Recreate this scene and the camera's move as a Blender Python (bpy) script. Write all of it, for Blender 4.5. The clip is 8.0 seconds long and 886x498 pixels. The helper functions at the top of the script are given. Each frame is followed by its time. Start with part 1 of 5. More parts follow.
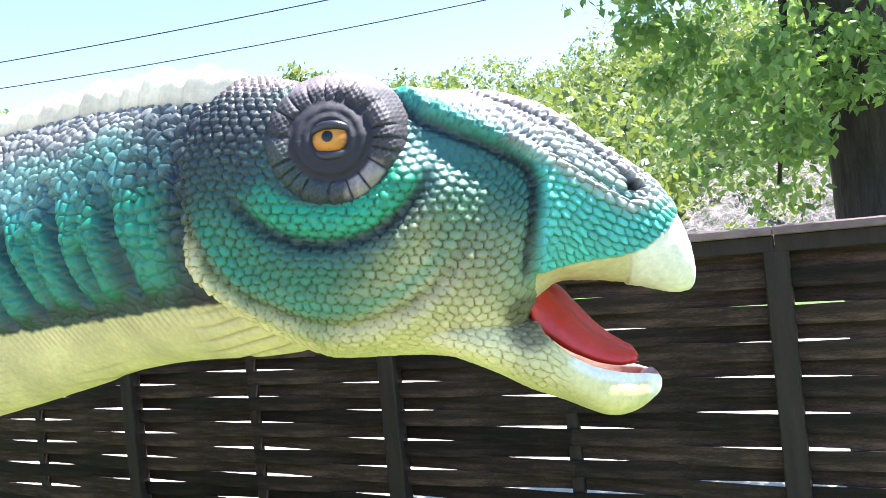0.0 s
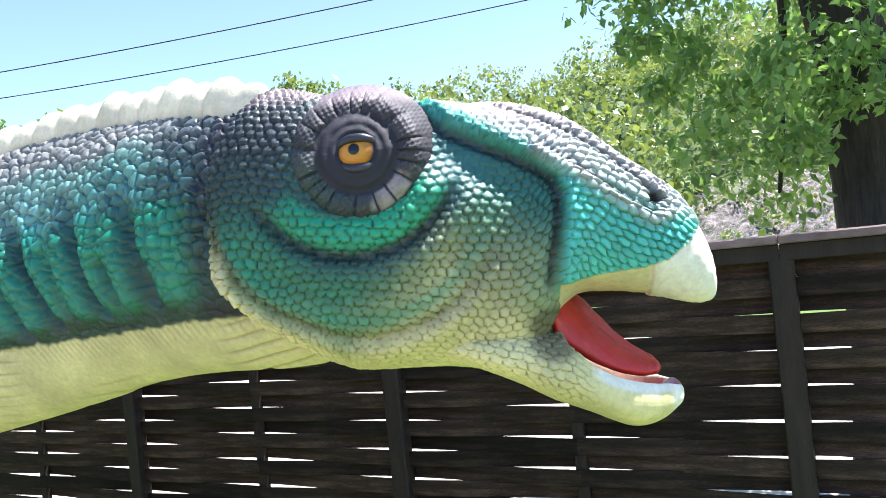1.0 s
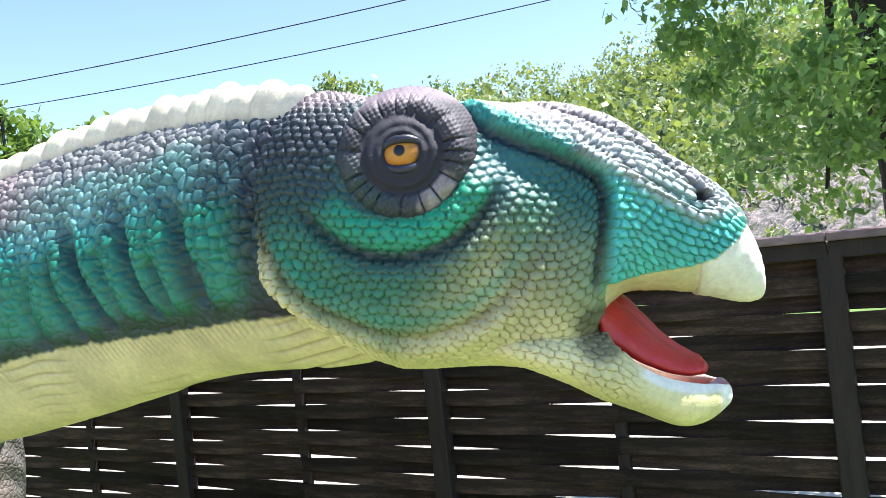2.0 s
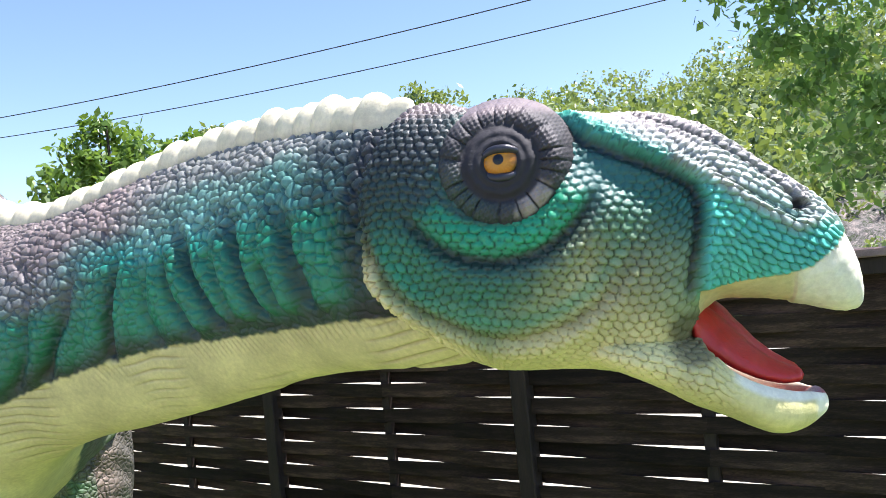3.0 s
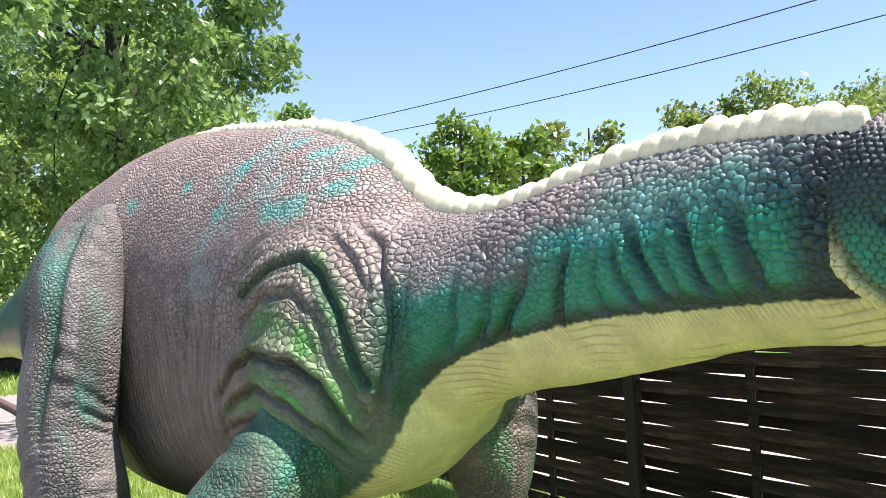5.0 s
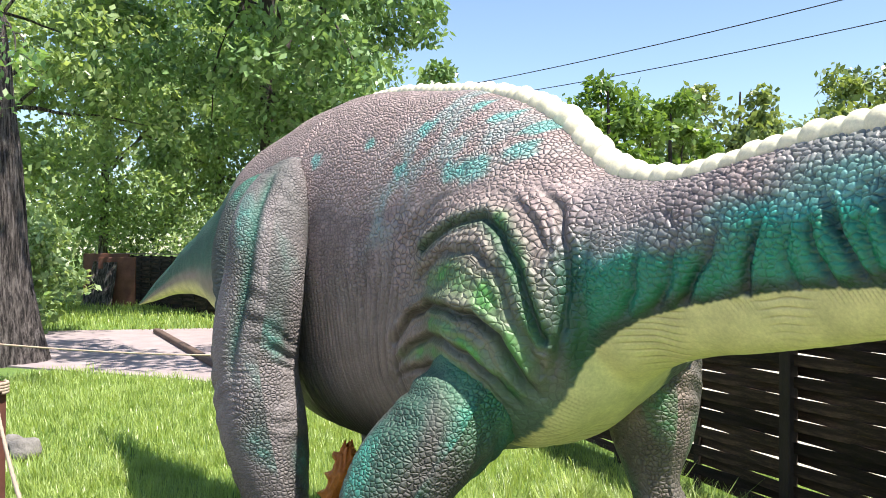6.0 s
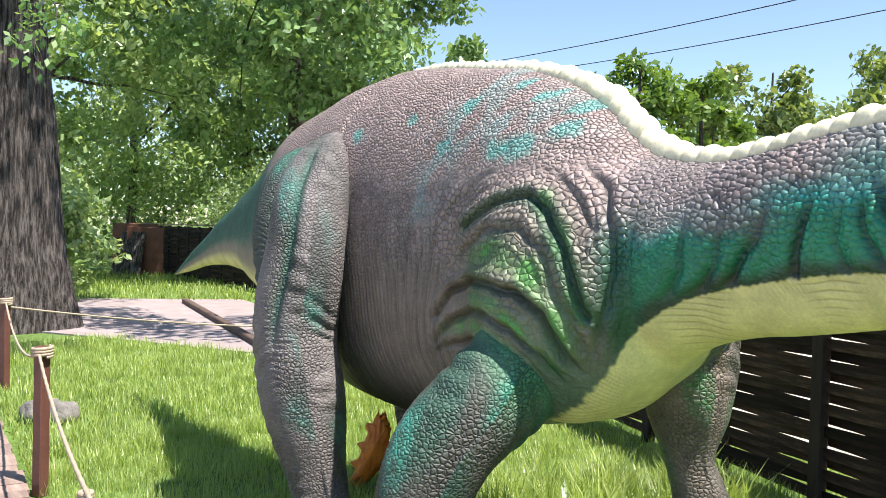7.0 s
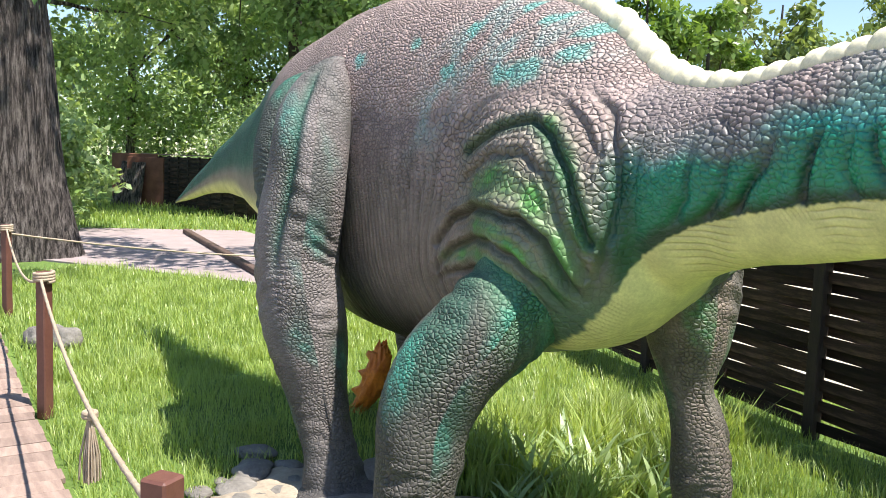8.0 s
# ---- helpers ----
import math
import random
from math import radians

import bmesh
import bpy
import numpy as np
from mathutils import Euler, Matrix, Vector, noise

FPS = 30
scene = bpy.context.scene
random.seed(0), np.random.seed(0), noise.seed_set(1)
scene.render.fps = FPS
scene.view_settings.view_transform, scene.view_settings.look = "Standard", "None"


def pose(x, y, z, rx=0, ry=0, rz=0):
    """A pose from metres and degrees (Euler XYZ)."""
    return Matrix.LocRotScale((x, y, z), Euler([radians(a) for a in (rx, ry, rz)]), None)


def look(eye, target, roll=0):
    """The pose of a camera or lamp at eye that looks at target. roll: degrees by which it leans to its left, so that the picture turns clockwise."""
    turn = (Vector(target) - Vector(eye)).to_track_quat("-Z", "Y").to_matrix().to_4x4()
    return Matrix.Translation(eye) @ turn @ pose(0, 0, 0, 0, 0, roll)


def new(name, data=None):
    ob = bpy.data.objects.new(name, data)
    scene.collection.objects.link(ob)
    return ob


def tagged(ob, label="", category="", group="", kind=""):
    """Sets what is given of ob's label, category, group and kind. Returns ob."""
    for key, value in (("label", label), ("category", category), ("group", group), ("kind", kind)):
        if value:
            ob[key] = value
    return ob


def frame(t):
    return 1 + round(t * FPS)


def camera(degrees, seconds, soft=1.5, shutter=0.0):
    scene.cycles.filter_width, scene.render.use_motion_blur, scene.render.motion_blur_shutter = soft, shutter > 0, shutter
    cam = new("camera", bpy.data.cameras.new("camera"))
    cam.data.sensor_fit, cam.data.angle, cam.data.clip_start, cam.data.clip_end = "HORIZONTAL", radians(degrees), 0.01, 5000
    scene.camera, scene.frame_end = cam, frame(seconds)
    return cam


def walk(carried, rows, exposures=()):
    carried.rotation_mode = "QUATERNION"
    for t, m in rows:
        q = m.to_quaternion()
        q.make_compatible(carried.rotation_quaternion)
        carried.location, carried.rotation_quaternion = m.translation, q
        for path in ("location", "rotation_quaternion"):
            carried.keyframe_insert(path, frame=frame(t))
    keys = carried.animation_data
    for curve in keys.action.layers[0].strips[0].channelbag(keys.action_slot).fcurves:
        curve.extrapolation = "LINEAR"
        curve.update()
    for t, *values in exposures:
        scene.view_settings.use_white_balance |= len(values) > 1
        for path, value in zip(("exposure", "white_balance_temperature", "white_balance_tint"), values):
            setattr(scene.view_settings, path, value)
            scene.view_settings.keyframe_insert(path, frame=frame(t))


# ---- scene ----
cam = camera(55.2, 8.0, 0.8)
PATH = [
    (0, (-0.004, 0.536, 1.613), (-0.102, 2.534, 1.608), -5.7),
    (0.5, (-0.039, 0.534, 1.62), (-0.124, 2.532, 1.628), -5.9),
    (1, (-0.044, 0.53, 1.621), (-0.128, 2.528, 1.636), -5.9),
    (2.5, (-0.059, 0.516, 1.626), (-0.33, 2.498, 1.653), -6.0),
    (3, (-0.065, 0.474, 1.621), (-0.433, 2.439, 1.681), -5.5),
    (3.5, (-0.062, 0.432, 1.613), (-0.502, 2.382, 1.691), -4.9),
    (4, (-0.053, 0.395, 1.61), (-0.625, 2.309, 1.698), -3.5),
    (4.5, (-0.118, 0.284, 1.597), (-0.936, 2.108, 1.671), -2.9),
    (5, (-0.205, 0.083, 1.608), (-1.26, 1.779, 1.709), -2.7),
    (6.5, (-0.277, -0.178, 1.614), (-1.623, 1.302, 1.584), 1.2),
    (7, (-0.298, -0.216, 1.612), (-1.64, 1.266, 1.566), 1.5),
    (7.5, (-0.312, -0.193, 1.614), (-1.664, 1.279, 1.54), 1.8),
    (8, (-0.32, -0.202, 1.579), (-1.653, 1.275, 1.379), 2.1),
]
EXPOSURES = [(0.0, 1.98, 5950, 19), (0.5, 1.88, 5950, 19), (1.0, 1.60, 5950, 19), (2.5, 1.48, 6000, 19), (3.5, 1.12, 6200, 19), (4.5, 1.16, 6350, 18), (5.0, 1.24, 6450, 16), (6.5, 1.18, 6400, 14), (8.0, 1.16, 6450, 13)]
walk(cam, [(t, look(eye, target, roll)) for t, eye, target, roll in PATH], EXPOSURES)

# ---- light: high summer sun from beyond the fence, clear sky ----
SUN = Vector((0.414, 0.08, 0.906)).normalized()
world = bpy.data.worlds.new("sky")
scene.world = world
world.use_nodes = True
wn = world.node_tree.nodes
sky = wn.new("ShaderNodeTexSky")
sky.sky_type, sky.sun_disc = "NISHITA", False
sky.sun_elevation = math.asin(SUN.z)
sky.sun_rotation = math.atan2(SUN.x, SUN.y)
sky.air_density, sky.dust_density, sky.ozone_density = 1.0, 0.3, 2.2
wn["Background"].inputs["Strength"].default_value = 0.10
world.node_tree.links.new(sky.outputs[0], wn["Background"].inputs["Color"])
sun = new("sun", bpy.data.lights.new("sun", "SUN"))
sun.data.energy, sun.data.angle, sun.data.color = 5.0, radians(0.53), (1.0, 0.94, 0.85)
sun.matrix_world = look(SUN * 60, (0, 0, 0))


# ---- materials ----
def mat(name, rough=0.6, color=(0.5, 0.5, 0.5), metallic=0.0, spec=0.5):
    m = bpy.data.materials.new(name)
    m.use_nodes = True
    b = m.node_tree.nodes["Principled BSDF"]
    b.inputs["Base Color"].default_value = (*color, 1)
    b.inputs["Roughness"].default_value = rough
    b.inputs["Metallic"].default_value = metallic
    b.inputs["Specular IOR Level"].default_value = spec
    return m, m.node_tree.nodes, m.node_tree.links, b


def ramp(n, stops):
    r = n.new("ShaderNodeValToRGB")
    while len(r.color_ramp.elements) < len(stops):
        r.color_ramp.elements.new(0.5)
    for e, (p, c) in zip(r.color_ramp.elements, stops):
        e.position, e.color = p, (*c, 1)
    return r


def noise_tex(n, l, scale, detail=4, rough=0.55, coord="Object", stretch=(1, 1, 1)):
    tc = n.new("ShaderNodeTexCoord")
    mp = n.new("ShaderNodeMapping")
    mp.inputs["Scale"].default_value = stretch
    l.new(tc.outputs[coord], mp.inputs["Vector"])
    t = n.new("ShaderNodeTexNoise")
    t.inputs["Scale"].default_value, t.inputs["Detail"].default_value, t.inputs["Roughness"].default_value = scale, detail, rough
    l.new(mp.outputs[0], t.inputs["Vector"])
    return t


def bump(n, l, b, height, strength=0.3, dist=0.01, after=None):
    bp = n.new("ShaderNodeBump")
    bp.inputs["Strength"].default_value, bp.inputs["Distance"].default_value = strength, dist
    l.new(height, bp.inputs["Height"])
    if after:
        l.new(after.outputs[0], bp.inputs["Normal"])
    l.new(bp.outputs[0], b.inputs["Normal"])
    return bp


def mixc(n, l, fac, a, c, mode="MIX"):
    m = n.new("ShaderNodeMix")
    m.data_type, m.blend_type = "RGBA", mode
    for sock, v in ((m.inputs[0], fac), (m.inputs[6], a), (m.inputs[7], c)):
        if isinstance(v, (int, float)):
            sock.default_value = v
        elif isinstance(v, tuple):
            sock.default_value = (*v, 1)
        else:
            l.new(v, sock)
    return m.outputs[2]


def varied(name, stops, scale, rough=0.7, fine=60, bumpy=0.3, dist=0.01, stretch=(1, 1, 1), island=0.0, objrand=0.0, spec=0.4):
    """A two-scale noise surface: broad colour patches, fine grain in the bump, and piece to piece variation."""
    m, n, l, b = mat(name, rough, spec=spec)
    big, small = noise_tex(n, l, scale, 5, 0.6, stretch=stretch), noise_tex(n, l, fine, 6, 0.65, stretch=stretch)
    r = ramp(n, stops)
    l.new(mixc(n, l, 0.35, big.outputs[0], small.outputs[0]), r.inputs[0])
    out = r.outputs[0]
    for amount, node, sock in ((island, "ShaderNodeNewGeometry", "Random Per Island"), (objrand, "ShaderNodeObjectInfo", "Random")):
        if amount:
            src = n.new(node)
            hv = n.new("ShaderNodeHueSaturation")
            mr = n.new("ShaderNodeMapRange")
            mr.inputs[3].default_value, mr.inputs[4].default_value = 1 - amount, 1 + amount
            l.new(src.outputs[sock], mr.inputs[0])
            l.new(mr.outputs[0], hv.inputs["Value"])
            l.new(out, hv.inputs["Color"])
            out = hv.outputs[0]
    l.new(out, b.inputs["Base Color"])
    bump(n, l, b, small.outputs[0], bumpy, dist)
    return m


def leaf_mat(name, dark, light, trans=0.35, patch=1.2, share=0.5, span=(0.0, 1.0)):
    m, n, l, b = mat(name, 0.36, spec=0.5)
    g = n.new("ShaderNodeNewGeometry")
    big = noise_tex(n, l, patch, 2)
    r = ramp(n, [(span[0], dark), (span[1], light)])
    l.new(mixc(n, l, share, g.outputs["Random Per Island"], big.outputs[0]), r.inputs[0])
    l.new(r.outputs[0], b.inputs["Base Color"])
    tr = n.new("ShaderNodeBsdfTranslucent")
    l.new(mixc(n, l, 1.0, r.outputs[0], (1.25, 1.2, 0.6), "MULTIPLY"), tr.inputs["Color"])
    mx = n.new("ShaderNodeMixShader")
    mx.inputs[0].default_value = trans
    l.new(b.outputs[0], mx.inputs[1])
    l.new(tr.outputs[0], mx.inputs[2])
    l.new(mx.outputs[0], n["Material Output"].inputs[0])
    return m


def painted_skin():
    """Airbrushed fibreglass: the sprayed colour and painted-in shade come from the layer "paint", whose alpha is the
    varnish's roughness.
    """
    m, n, l, b = mat("painted_fibreglass", 0.4, spec=0.5)
    a = n.new("ShaderNodeAttribute")
    a.attribute_name = "paint"
    blot = noise_tex(n, l, 9, 5, 0.6)
    fine = noise_tex(n, l, 90, 5, 0.7)
    r1 = ramp(n, [(0.3, (0.78, 0.78, 0.78)), (0.7, (1.12, 1.12, 1.12))])
    l.new(blot.outputs[0], r1.inputs[0])
    r2 = ramp(n, [(0.3, (0.85, 0.85, 0.85)), (0.7, (1.1, 1.1, 1.1))])
    l.new(fine.outputs[0], r2.inputs[0])
    c = mixc(n, l, 1.0, a.outputs["Color"], r1.outputs[0], "MULTIPLY")
    c = mixc(n, l, 1.0, c, r2.outputs[0], "MULTIPLY")
    l.new(a.outputs["Alpha"], b.inputs["Roughness"])
    # moulded scales of the body and the legs; the layer "moulding" says how deep
    deep = n.new("ShaderNodeAttribute")
    deep.attribute_name = "moulding"
    tc, mp, off = n.new("ShaderNodeTexCoord"), n.new("ShaderNodeMapping"), noise_tex(n, l, 12, 3)
    mp.inputs["Scale"].default_value = (1.0, 1.0, 1.15)
    l.new(tc.outputs["Object"], mp.inputs["Vector"])
    va = n.new("ShaderNodeVectorMath")
    va.operation, va.inputs[1].default_value = "MULTIPLY_ADD", (0.012, 0.012, 0.012)
    l.new(off.outputs["Color"], va.inputs[0])
    l.new(mp.outputs[0], va.inputs[2])
    grain, size = n.new("ShaderNodeAttribute"), n.new("ShaderNodeMath")
    grain.attribute_name, size.operation, size.inputs[1].default_value = "grain", "MULTIPLY", 46.0
    l.new(grain.outputs["Fac"], size.inputs[0])
    large = n.new("ShaderNodeAttribute")
    large.attribute_name = "large"
    found = []
    for scale in (None, 31.0):
        edge, cell = n.new("ShaderNodeTexVoronoi"), n.new("ShaderNodeTexVoronoi")
        edge.feature, cell.feature = "DISTANCE_TO_EDGE", "F1"
        for v in (edge, cell):
            v.inputs["Randomness"].default_value = 0.85
            if scale:
                v.inputs["Scale"].default_value = scale
            else:
                l.new(size.outputs[0], v.inputs["Scale"])
            l.new(va.outputs[0], v.inputs["Vector"])
        found.append((edge.outputs["Distance"], cell.outputs["Color"]))
    edge = mixc(n, l, large.outputs["Fac"], found[0][0], found[1][0])
    cell = mixc(n, l, large.outputs["Fac"], found[0][1], found[1][1])
    groove = ramp(n, [(0.0, (0.42, 0.41, 0.41)), (0.05, (0.85, 0.85, 0.85)), (0.11, (1, 1, 1))])
    l.new(edge, groove.inputs[0])
    shade = ramp(n, [(0.0, (0.76, 0.76, 0.76)), (1.0, (1.26, 1.26, 1.26))])
    l.new(cell, shade.inputs[0])
    both = mixc(n, l, 1.0, groove.outputs[0], shade.outputs[0], "MULTIPLY")
    c2 = mixc(n, l, 1.0, c, both, "MULTIPLY")
    l.new(mixc(n, l, deep.outputs["Fac"], c, c2), b.inputs["Base Color"])
    height = ramp(n, [(0.0, (0, 0, 0)), (0.10, (0.5, 0.5, 0.5)), (0.25, (0.85, 0.85, 0.85)), (0.5, (1, 1, 1))])
    l.new(edge, height.inputs[0])
    high = mixc(n, l, 0.25, height.outputs[0], cell)
    first = n.new("ShaderNodeBump")
    first.inputs["Distance"].default_value = 0.013
    l.new(deep.outputs["Fac"], first.inputs["Strength"])
    l.new(high, first.inputs["Height"])
    bump(n, l, b, fine.outputs[0], 0.5, 0.003, first)
    return m


SKIN = painted_skin()
FENCE = varied("weathered_stained_slat", [(0.34, (0.006, 0.004, 0.003)), (0.5, (0.031, 0.019, 0.013)), (0.74, (0.14, 0.083, 0.054))], 3.0, 0.7, 55, 0.5, 0.004, (1, 1, 9), objrand=0.65, spec=0.2)
FENCE_FAR = varied("weathered_stained_weave", [(0.34, (0.006, 0.004, 0.003)), (0.5, (0.031, 0.019, 0.013)), (0.74, (0.14, 0.083, 0.054))], 3.0, 0.7, 55, 0.5, 0.004, (1, 1, 9), island=0.65, spec=0.2)
POST = varied("dark_stained_post", [(0.3, (0.010, 0.006, 0.005)), (0.7, (0.045, 0.027, 0.02))], 4, 0.7, 40, 0.5, 0.004, (6, 6, 1))
CAP = varied("weathered_capping_board", [(0.3, (0.12, 0.075, 0.068)), (0.7, (0.32, 0.22, 0.20))], 3, 0.55, 50, 0.4, 0.003, (1, 8, 8), objrand=0.15)
GROUND = varied("lawn_soil", [(0.3, (0.06, 0.10, 0.02)), (0.6, (0.13, 0.22, 0.04)), (0.8, (0.20, 0.28, 0.07))], 1.5, 0.9, 30, 0.8, 0.03)
ROADM = varied("pinkish_paving", [(0.3, (0.22, 0.18, 0.175)), (0.7, (0.37, 0.31, 0.30))], 2.0, 0.85, 60, 0.4, 0.006)
KERBM = varied("old_timber_edging", [(0.3, (0.06, 0.04, 0.03)), (0.7, (0.15, 0.10, 0.08))], 4, 0.8, 40, 0.5, 0.006)
DECKM = varied("sun_bleached_decking", [(0.3, (0.16, 0.11, 0.09)), (0.7, (0.36, 0.27, 0.22))], 2.5, 0.75, 45, 0.5, 0.004, (2, 9, 1), objrand=0.18)
ROPE = varied("jute_rope", [(0.3, (0.26, 0.20, 0.14)), (0.7, (0.46, 0.38, 0.28))], 40, 0.85, 200, 0.7, 0.003)
ROPEPOST = varied("red_brown_painted_post", [(0.3, (0.085, 0.032, 0.025)), (0.7, (0.16, 0.07, 0.05))], 6, 0.5, 60, 0.3, 0.003)
STONE = varied("pale_field_stone", [(0.3, (0.09, 0.085, 0.075)), (0.7, (0.28, 0.26, 0.23))], 6, 0.85, 40, 0.7, 0.02, objrand=0.15)
BARK = varied("furrowed_grey_bark", [(0.42, (0.018, 0.015, 0.013)), (0.50, (0.12, 0.10, 0.088)), (0.60, (0.32, 0.28, 0.25))], 2.4, 0.9, 14, 1.0, 0.12, (9, 9, 0.65))
BARKD = varied("dark_ridged_bark", [(0.32, (0.02, 0.016, 0.014)), (0.7, (0.085, 0.07, 0.06))], 7, 0.9, 30, 1.0, 0.02, (4, 4, 0.5))
LEAF_NEAR = leaf_mat("sunlit_leaf", (0.045, 0.125, 0.05), (0.26, 0.43, 0.14), 0.5)
LEAF_MID = leaf_mat("maple_leaf", (0.06, 0.13, 0.025), (0.22, 0.34, 0.08), 0.45)
LEAF_DARK = leaf_mat("dense_elm_leaf", (0.03, 0.09, 0.033), (0.33, 0.50, 0.20), 0.34)
# broad dark and light leaf tones stand in for shading among distant crowns
LEAF_FAR = leaf_mat("distant_leaf", (0.03, 0.075, 0.035), (0.36, 0.44, 0.14), 0.35, 0.30, 0.75, (0.25, 0.72))
LEAF_BUSH = leaf_mat("undergrowth_leaf", (0.075, 0.17, 0.065), (0.54, 0.66, 0.31), 0.4)
GRASS = leaf_mat("grass_blade", (0.13, 0.22, 0.05), (0.55, 0.66, 0.22), 0.5, 3.0)
HILL = varied("wooded_slope", [(0.3, (0.04, 0.07, 0.02)), (0.7, (0.10, 0.14, 0.04))], 0.3, 0.95, 4, 0.5, 0.3)
ROCK = varied("grey_scree", [(0.40, (0.06, 0.085, 0.035)), (0.5, (0.20, 0.19, 0.175)), (0.60, (0.42, 0.36, 0.31))], 3.5, 0.9, 12, 1.0, 0.2)
SOIL = varied("dry_sandy_soil", [(0.3, (0.20, 0.165, 0.12)), (0.7, (0.44, 0.38, 0.29))], 5.0, 0.95, 45, 0.8, 0.012)
PALE_GROUND = varied("pale_ground", [(0.3, (0.40, 0.37, 0.28)), (0.7, (0.62, 0.58, 0.46))], 2.0, 0.9, 50, 0.5, 0.01)
WIRE = mat("black_cable", 0.5, (0.02, 0.02, 0.022))[0]
ORANGE = varied("orange_painted_fibreglass", [(0.3, (0.38, 0.08, 0.012)), (0.7, (0.80, 0.27, 0.035))], 14, 0.5, 60, 0.4, 0.004)
BROWNPANEL = varied("red_brown_panel", [(0.3, (0.12, 0.045, 0.03)), (0.7, (0.28, 0.12, 0.08))], 3, 0.7, 30, 0.4, 0.01)


# ---- mesh helpers ----
def np_mesh(name, V, F, material, smooth=True):
    """A mesh from arrays of places and equal-sided faces."""
    me = bpy.data.meshes.new(name)
    V, F = np.asarray(V, np.float32).reshape(-1, 3), np.asarray(F, np.int32)
    k = F.shape[1]
    me.vertices.add(len(V))
    me.vertices.foreach_set("co", V.ravel())
    me.loops.add(F.size)
    me.loops.foreach_set("vertex_index", F.ravel())
    me.polygons.add(len(F))
    me.polygons.foreach_set("loop_start", np.arange(0, F.size, k, dtype=np.int32))
    me.polygons.foreach_set("use_smooth", np.full(len(F), smooth))
    me.update(calc_edges=True)
    me.materials.append(material)
    return me


def part(name, bm, material, parent=None, label="", smooth=False):
    """Links a bmesh as one mesh object under a thing or a part."""
    me = bpy.data.meshes.new(name)
    bm.normal_update()
    bm.to_mesh(me)
    bm.free()
    me.materials.append(material)
    if smooth:
        me.polygons.foreach_set("use_smooth", np.full(len(me.polygons), True))
    ob = new(name, me)
    if parent:
        ob.parent = parent
    if label:
        ob["label"] = label
    return ob


def box(bm, size, m, bevel=0.0):
    """A box of that size, at the pose m, with its edges rounded."""
    made = bmesh.ops.create_cube(bm, size=1, matrix=m @ Matrix.Diagonal((*size, 1)))
    if bevel:
        edges = list({e for v in made["verts"] for e in v.link_edges})
        bmesh.ops.bevel(bm, geom=edges, offset=bevel, segments=1, affect="EDGES")
    return bm


def grid_faces(nu, nv, wrap=True, base=0):
    i, j = np.meshgrid(np.arange(nu - 1), np.arange(nv if wrap else nv - 1), indexing="ij")
    a, b = i * nv + j, i * nv + (j + 1) % nv
    return np.stack([a, b, b + nv, a + nv], -1).reshape(-1, 4) + base


def smoothstep(a, b, x):
    t = np.clip((x - a) / (b - a), 0, 1)
    return t * t * (3 - 2 * t)


def spline(ts, vals, t):
    """A smooth curve through the rows of vals at ts."""
    ts, vals = np.asarray(ts, float), np.asarray(vals, float)
    d = np.gradient(vals, ts, axis=0)
    k = np.clip(np.searchsorted(ts, t) - 1, 0, len(ts) - 2)
    h = (ts[k + 1] - ts[k])[:, None]
    u = ((t - ts[k])[:, None]) / h
    return (2 * u**3 - 3 * u**2 + 1) * vals[k] + (u**3 - 2 * u**2 + u) * h * d[k] + (-2 * u**3 + 3 * u**2) * vals[k + 1] + (u**3 - u**2) * h * d[k + 1]


def tube_mesh(path, radii, sides=10):
    """Places and faces of a round tube along a line of points."""
    P, R = np.asarray(path, float), np.asarray(radii, float)
    T = np.gradient(P, axis=0)
    T /= np.linalg.norm(T, axis=1)[:, None] + 1e-9
    ref = np.where(np.abs(T[:, 2:3]) > 0.9, np.array([[1.0, 0, 0]]), np.array([[0, 0, 1.0]]))
    A = np.cross(T, ref)
    A /= np.linalg.norm(A, axis=1)[:, None]
    B = np.cross(T, A)
    a = np.linspace(0, 2 * np.pi, sides, endpoint=False)
    V = P[:, None] + R[:, None, None] * (np.cos(a)[None, :, None] * A[:, None] + np.sin(a)[None, :, None] * B[:, None])
    return V.reshape(-1, 3), grid_faces(len(P), sides)


# ---- the setting: lawn, paving, decking, slope ----
def ground_sheet():
    nx = 160
    g = np.sign(np.linspace(-1, 1, nx)) * np.abs(np.linspace(-1, 1, nx)) ** 3 * 400
    X, Y = np.meshgrid(g - 3, g + 4, indexing="ij")
    far = np.clip((np.hypot(X + 3, Y - 4) - 3) / 10, 0, 1)
    Z = -0.012 + 0.02 * np.sin(X * 1.3 + 1) * np.cos(Y * 1.1) * far * (np.hypot(X, Y) < 9)
    ob = new("ground", np_mesh("ground", np.stack([X, Y, Z], -1), grid_faces(nx, nx, False)[:, ::-1], GROUND))
    return tagged(ob, "green lawn on level earth", "lawn", kind="structure")


ground_sheet()


def strip(name, pts, z, material, label, category, kind="structure"):
    bm = bmesh.new()
    vs = [bm.verts.new((x, y, z)) for x, y in pts]
    f = bm.faces.new(vs)
    r = bmesh.ops.extrude_face_region(bm, geom=[f])
    for v in r["geom"]:
        if isinstance(v, bmesh.types.BMVert):
            v.co.z -= 0.2
    bmesh.ops.recalc_face_normals(bm, faces=bm.faces)
    return tagged(part(name, bm, material), label, category, kind=kind)


